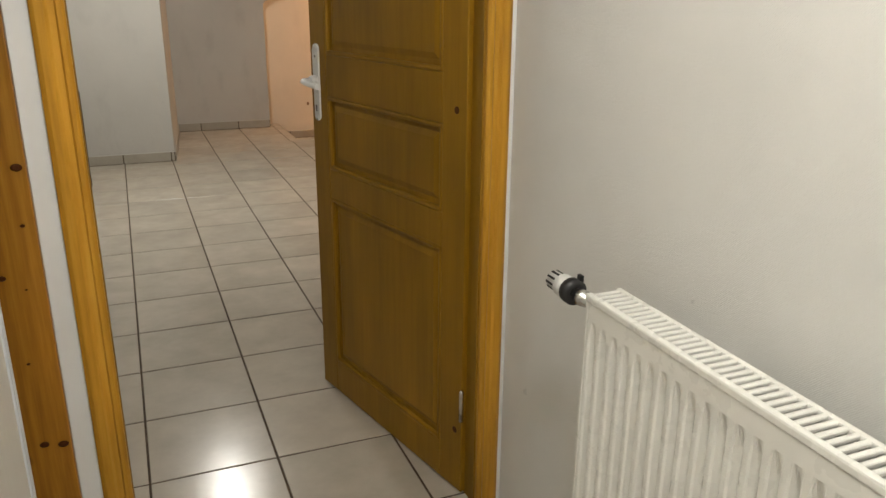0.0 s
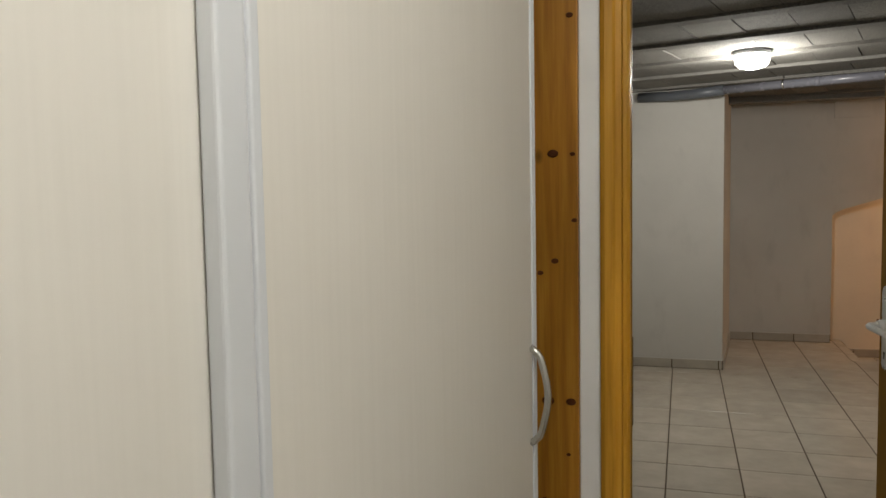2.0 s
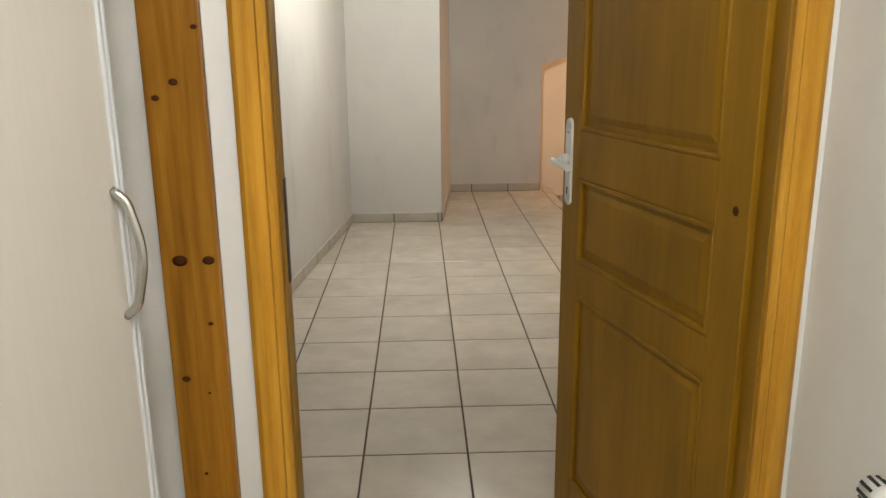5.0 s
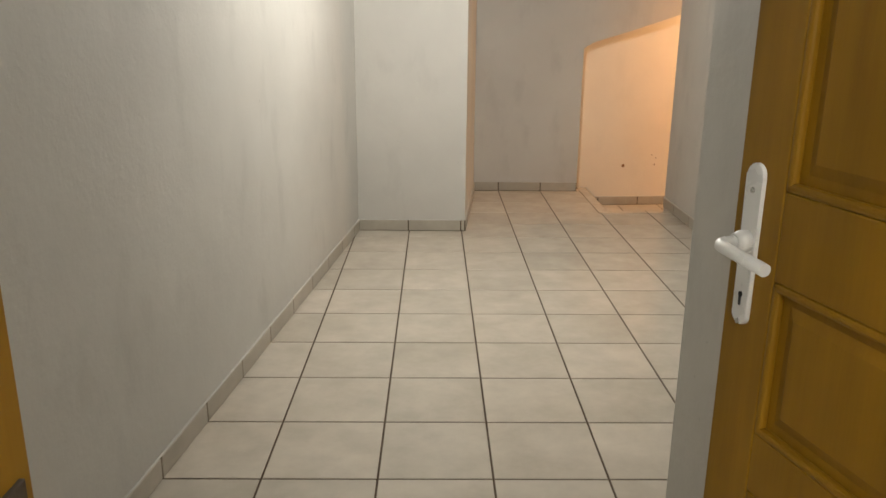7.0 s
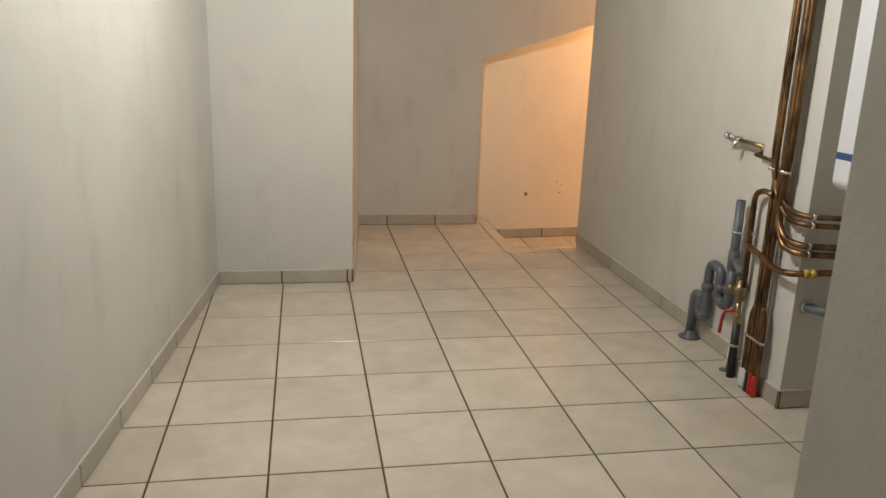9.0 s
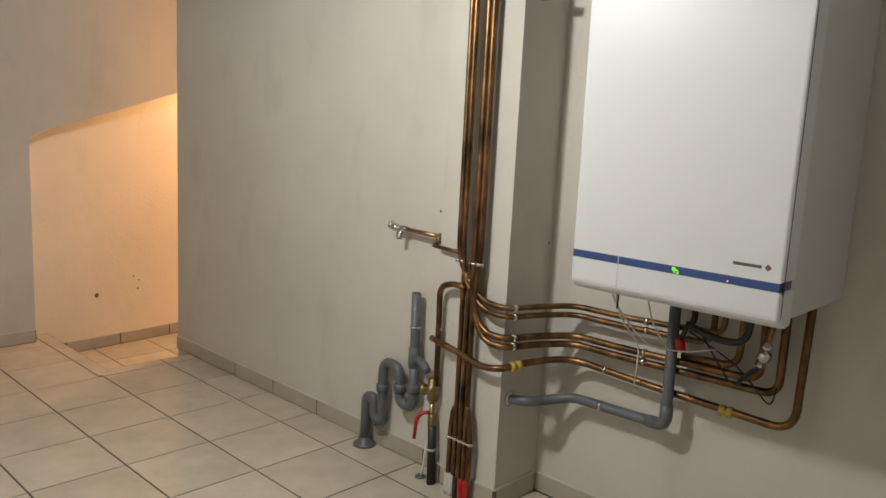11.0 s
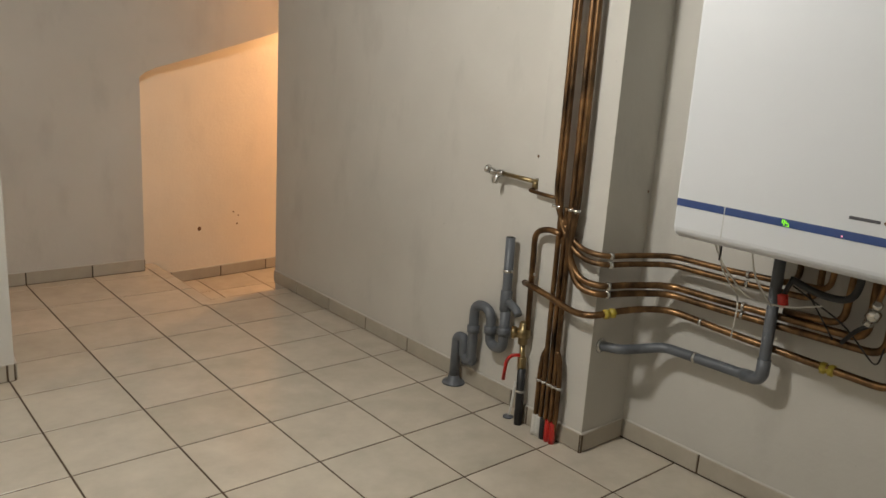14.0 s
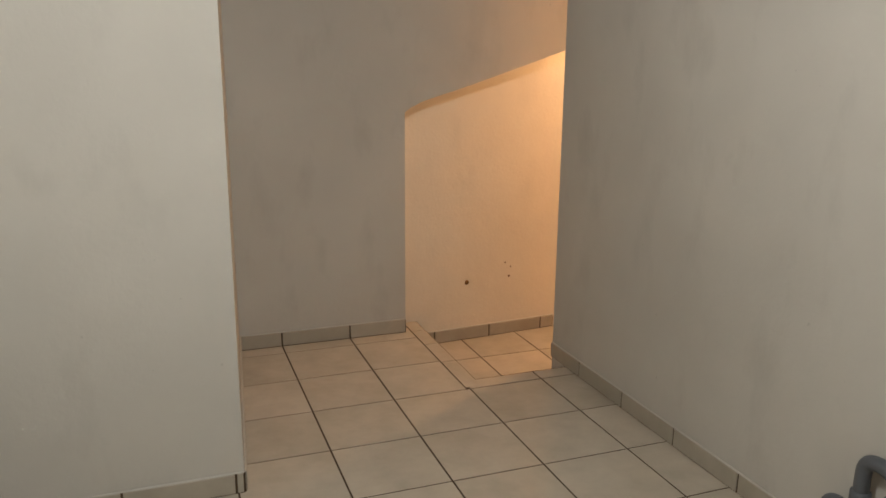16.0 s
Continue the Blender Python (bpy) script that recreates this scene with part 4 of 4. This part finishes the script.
def condensate_pipe():
    c = thing("condensate_pipe", (XW, 4.5, 0.46), "grey plastic drain pipe from boiler to column", "drain pipe")
    x = XW - 0.005
    part("pipe", tube([(x - 0.02, 4.19, 1.03), (x - 0.02, 4.185, 0.485), (x, 4.26, 0.475), (x, 4.58, 0.468), (2.00, 4.66, 0.445), (1.925, 4.69, 0.445), (1.915, 4.778, 0.437)], 0.019, 0.035, 16), "pvc", c)
    part("elbow", tube([(x - 0.02, 4.185, 0.56), (x - 0.02, 4.185, 0.485), (x - 0.003, 4.26, 0.475)], 0.0225, 0.035, 16), "pvc", c)
    part("escutcheon", lathe([(0.030, 0), (0.028, 0.006), (0.020, 0.010)], (1.915, COL[1], 0.437), (0, -1, 0), 18), "chrome", c)
    clip_ring(c, (x, 4.45, 0.471), (0, 1, 0), 0.019)
    under(c, c.location)
    return c


condensate_pipe()


def under_boiler():
    x = XW - 0.03
    copper_run("copper_pipe", [(XW, 4.16, 0.735), (XW, 3.97, 0.745), (XW - 0.02, 3.95, 1.03)], 0.012, "short bent copper pipe under the boiler", (), 0.05)
    copper_run("copper_pipe", [(XW - 0.02, 4.10, 0.842), (XW - 0.02, 4.02, 0.845), (XW - 0.04, 4.00, 1.03)], 0.010, "short bent copper pipe under the boiler", (), 0.04)
    h = thing("hose", (x, 4.1, 0.9), "black flexible hose under the boiler", "hose")
    part("tube", tube([(x - 0.03, 4.12, 0.86), (x - 0.04, 4.02, 0.835), (x - 0.05, 3.92, 0.845), (x - 0.05, 3.90, 1.03)], 0.0115, 0.06, 12), "black", h)
    under(h, h.location)
    v = thing("filling_valve", (x - 0.03, 4.13, 0.82), "red knob filling valve under the boiler", "valve")
    part("knob", lathe([(0.010, -0.022), (0.017, -0.018), (0.017, 0.018), (0.010, 0.022)], (x - 0.045, 4.135, 0.790), (0, 0.2, 1), 8), "red", v, "red plastic knob")
    part("stem", tube([(x - 0.045, 4.135, 0.81), (x - 0.03, 4.12, 0.87)], 0.008, 0.01, 10), "black", v)
    under(v, v.location)
    s = thing("safety_valve", (x - 0.02, 3.87, 0.82), "chrome safety valve with union nuts under the boiler", "valve")
    part("body", lathe([(0.010, -0.03), (0.016, -0.026), (0.016, -0.006), (0.021, -0.004), (0.021, 0.02), (0.012, 0.028)], (x - 0.02, 3.875, 0.805), (0, -0.35, 1), 12), "chrome", s)
    part("cap", lathe([(0.013, 0), (0.015, 0.004), (0.015, 0.018), (0.010, 0.022)], (x - 0.02, 3.866, 0.84), (-0.6, -0.2, 0.5), 10), "chrome", s)
    part("tail", tube([(x - 0.02, 3.876, 0.78), (x - 0.02, 3.91, 0.755), (x - 0.01, 3.95, 0.70)], 0.007, 0.02, 10), "black", s)
    part("stem", tube([(x - 0.02, 3.87, 0.83), (x - 0.03, 3.85, 0.93), (x - 0.03, 3.84, 1.03)], 0.009, 0.03, 10), "copper", s)
    under(s, s.location)
    for yy, name in ((4.02, "nut"), (3.90, "nut"), (3.84, "nut"), (3.77, "nut"), (3.95, "nut")):
        n = thing("boiler_union", (XW - 0.03, yy, 1.0), "brass union nut at the boiler's underside", "pipe fitting", "boiler unions")
        part("nut", lathe([(0.014, -0.014), (0.019, -0.012), (0.019, 0.012), (0.014, 0.014)], (XW - 0.03, yy, 0.998), (0, 0, 1), 6), "brass", n)
        under(n, n.location)
    cables = (([(1.70, 4.236, 1.03), (1.76, 4.24, 0.90), (XW - 0.04, 4.30, 0.74), (XW - 0.035, 4.31, 0.60)], "white_cable", "thin white cable hanging from the boiler"),
              ([(1.68, 4.25, 1.03), (1.74, 4.24, 0.93), (1.86, 4.20, 0.80), (1.95, 4.12, 0.775), (2.0, 4.02, 0.80)], "white_cable", "thin white cable looping under the boiler"),
              ([(1.80, 4.19, 1.03), (1.90, 4.20, 0.86), (1.98, 4.17, 0.76)], "white_cable", "thin pale cable under the boiler"),
              ([(2.0, 4.07, 0.83), (2.01, 4.02, 0.76), (2.02, 3.98, 0.70)], "black", "thin black cable under the boiler"),
              ([(2.0, 4.12, 0.84), (2.01, 3.95, 0.76), (2.02, 3.84, 0.65), (2.02, 3.83, 0.72)], "black", "thin black cable looped over pipes"),
              ([(1.69, 4.225, 1.03), (1.71, 4.22, 0.98), (1.73, 4.235, 0.93)], "black", "short black cable end under the boiler"))
    for pts, m, label in cables:
        c = thing("cable", pts[0], label, "cable", "boiler cables")
        part("wire", tube(pts, 0.0028, 0.05, 8), m, c)
        under(c, c.location)


under_boiler()


def pipe_stub():
    s = thing("pipe_stub", (1.95, COL[1], 1.93), "short open copper pipe stub in the column", "pipe")
    part("tube", tube([(1.95, COL[1] + 0.02, 1.935), (1.95, COL[1] - 0.045, 1.935)], 0.015, 0.02, 14), "chrome", s)
    part("bore", lathe([(0.012, 0), (0.012, 0.0015)], (1.95, COL[1] - 0.045, 1.935), (0, -1, 0), 14), "black", s)
    under(s, s.location)


pipe_stub()


def wall_mark(place, axis, r, label):
    m = lathe([(r, 0), (r * 0.5, 0.0015)], (0, 0, 0), (0, 0, 1), 10)
    q = Vector((0, 0, 1)).rotation_difference(Vector(axis)).to_matrix().to_4x4()
    m.transform(Matrix.Translation(place) @ q)
    tagged(part("wall_plug", m, "rust"), label, "wall plug", "wall plugs")


for px, pz, pr in ((1.76, 0.200, 0.017), (2.06, 0.21, 0.008), (2.03, 0.30, 0.006), (2.07, 0.27, 0.006)):
    wall_mark((px, 8.205 + 0.0826 * (px - NICHE_X + 0.05), pz), (0, -1, 0), pr, "brown rusty plug mark on the stairwell wall")
wall_mark((RIGHT_X, 5.20, 1.115), (-1, 0, 0), 0.006, "small dark plug hole in the wall")
wall_mark((COL[0] + 0.24, COL[1] - 0.001, 1.03), (0, -1, 0), 0.005, "small dark plug hole in the column")


# ---- tiles last ----
PITCH, GAP = 0.38, 0.0072
GX, GY = -0.169, 4.128


def tile_mesh(poly, z0, z1, cx, cy, material):
    """A thin tile with a softened upper edge, centred on its own origin."""
    bm = bmesh.new()
    pts = [(x - cx, y - cy) for x, y in poly]
    mx, my = sum(p[0] for p in pts) / len(pts), sum(p[1] for p in pts) / len(pts)
    c = 0.0022
    ins = []
    for x, y in pts:
        d = math.hypot(x - mx, y - my) or 1
        ins.append((x - (x - mx) / d * c, y - (y - my) / d * c))
    rings = [[bm.verts.new((x, y, z)) for x, y in q] for q, z in ((pts, z0), (pts, z1 - 0.0014), (ins, z1))]
    k = len(pts)
    for a, b in zip(rings, rings[1:]):
        for i in range(k):
            bm.faces.new((a[i], a[(i + 1) % k], b[(i + 1) % k], b[i]))
    bm.faces.new(rings[-1])
    return mesh_of("tile", bm, material)


def lay_tiles(parent, region, z, x_range, y_range):
    for i in range(*x_range):
        for j in range(*y_range):
            x, y = GX + PITCH * i, GY + PITCH * j
            full = [(x + GAP / 2, y + GAP / 2), (x + PITCH - GAP / 2, y + GAP / 2), (x + PITCH - GAP / 2, y + PITCH - GAP / 2), (x + GAP / 2, y + PITCH - GAP / 2)]
            cut = clip(full, region)
            if len(cut) < 3:
                continue
            key = (round(z, 3), "full") if cut == full else None
            cx, cy = x + PITCH / 2, y + PITCH / 2
            if key and key in SHARED:
                me = SHARED[key]
            else:
                me = tile_mesh(cut, z - 0.008, z, cx, cy, "tile")
                if key:
                    SHARED[key] = me
            ob = new("tile", me)
            ob.location = (cx, cy, 0)
            ob.parent = parent


SHARED = {}
floor = tagged(new("floor"), "glossy beige square floor tiles with dark joints", "floor", "", "structure")
ROW_A, ROW_B, ROW_C = GY - 8 * PITCH, GY - 4 * PITCH, GY + 8 * PITCH
left_cut = (-1, LEFT_SLOPE, 0.535 + LEFT_SLOPE * 6.60)
lay_tiles(floor, [(-1, 0, 1.15), (1, 0.028, ROOM_X + 0.0393), (0, -1, 2.1)], 0.0, (-3, 4), (-17, -7))
lay_tiles(floor, [left_cut, (1, 0, BLOCK_DOOR_X)], 0.0, (-4, 3), (-7, -3))
lay_tiles(floor, [left_cut, (1, 0, BOIL_X)], 0.0, (-3, 6), (-3, 7))
lay_tiles(floor, [(1, 0, RIGHT_X)], 0.0, (-1, 6), (7, 8))
lay_tiles(floor, [(1, 0, 1.331), (0, 1, 8.20)], 0.0, (1, 4), (8, 11))
lay_tiles(floor, [(0, 1, 7.262), (-1, 0, -1.353)], 0.0, (3, 6), (8, 9))
edge = tagged(new("floor_edge"), "narrow cut tiles along the step edge", "floor", "", "structure")
for y0, y1 in ((7.19, 7.53), (7.535, 7.80), (7.805, 8.03), (8.035, 8.20)):
    ob = new("tile", tile_mesh([(1.336, y0), (1.415, y0), (1.415, y1), (1.336, y1)], -0.008, 0.001, 1.37, y0, "tile"))
    ob.location = (1.37, y0, 0)
    ob.parent = edge
landing = tagged(new("floor_landing"), "lower landing of beige tiles one step down", "floor", "", "structure")
lay_tiles(landing, [(-1, 0, -1.425), (0, -1, -7.275), (-0.0855, 1, 8.2095 - 0.0855 * NICHE_X)], LAND, (4, 12), (8, 11))
structure("floor_landing_bed", boxed((1.425, 7.0, -0.20), (4.5, 8.33, LAND - 0.0022)), "grout", "grout bed of the landing")


def skirting(name, a, b, z0, first=0.0, label="beige skirting tiles with dark joints"):
    """A row of skirting tiles along the wall foot from a to b, the room on the left of the way."""
    s = tagged(new(name), label, "skirting", "", "structure")
    a, b = Vector((*a, 0)), Vector((*b, 0))
    way = (b - a).normalized()
    n = Vector((-way.y, way.x, 0))
    length = (b - a).length
    at = 0.0
    step = first or PITCH
    grout = bmesh.new()
    box(grout, (0, 0.0, z0), (length, 0.006, z0 + 0.076))
    turn = Matrix.Translation(a) @ Matrix.Rotation(math.atan2(way.y, way.x), 4, "Z")
    grout.transform(turn)
    part("joint_bed", grout, "grout", s)
    while at < length - 0.004:
        end = min(at + step, length)
        bm = boxed((at + 0.0042, 0.0008, z0 + 0.003), (end - 0.0042 if end < length else end, 0.0105, z0 + 0.079), 0.002, 1)
        bm.transform(turn)
        part("tile", bm, "skirt", s)
        at, step = end, PITCH
    bm = boxed((0, 0.0002, z0 + 0.077), (length, 0.0075, z0 + 0.083), 0.002, 1)
    bm.transform(turn)
    part("filler", bm, "wall", s)
    return s


skirting("skirting_left", (left_x(6.588), 6.588), (left_x(DOOR_Y1), DOOR_Y1), 0.0, 0.20)
skirting("skirting_pilaster", (PIL[0], PIL[1]), (left_x(PIL[1]) + 0.01, PIL[1]), 0.0, 0.03)
skirting("skirting_splay", (SPLAY_X, FAR_Y), PIL, 0.0, 0.2)
skirting("skirting_far", (NICHE_X, FAR_Y), (SPLAY_X + 0.01, FAR_Y), 0.0, 0.33)
skirting("skirting_stair", (2.40, 8.2995), (NICHE_X, 8.2095), LAND, 0.1)
skirting("skirting_right", (RIGHT_X, COL[2]), (RIGHT_X, RIGHT_END), 0.0, 0.10)
skirting("skirting_column", (COL[0], COL[1] - 0.011), (COL[0], COL[2]), 0.0, 0.30)
skirting("skirting_column_side", (BOIL_X - 0.011, COL[1]), (COL[0] - 0.011, COL[1]), 0.0, 0.26)
skirting("skirting_boiler", (BOIL_X, BLOCK[1]), (BOIL_X, COL[1]), 0.0, 0.17)
skirting("skirting_block", (BLOCK_DOOR_X, DOOR_Y1), (BLOCK[0], BLOCK[1]), 0.0, 0.1)
skirting("skirting_block_end", (BLOCK[0], BLOCK[1]), (BOIL_X, BLOCK[1]), 0.0, 0.1)
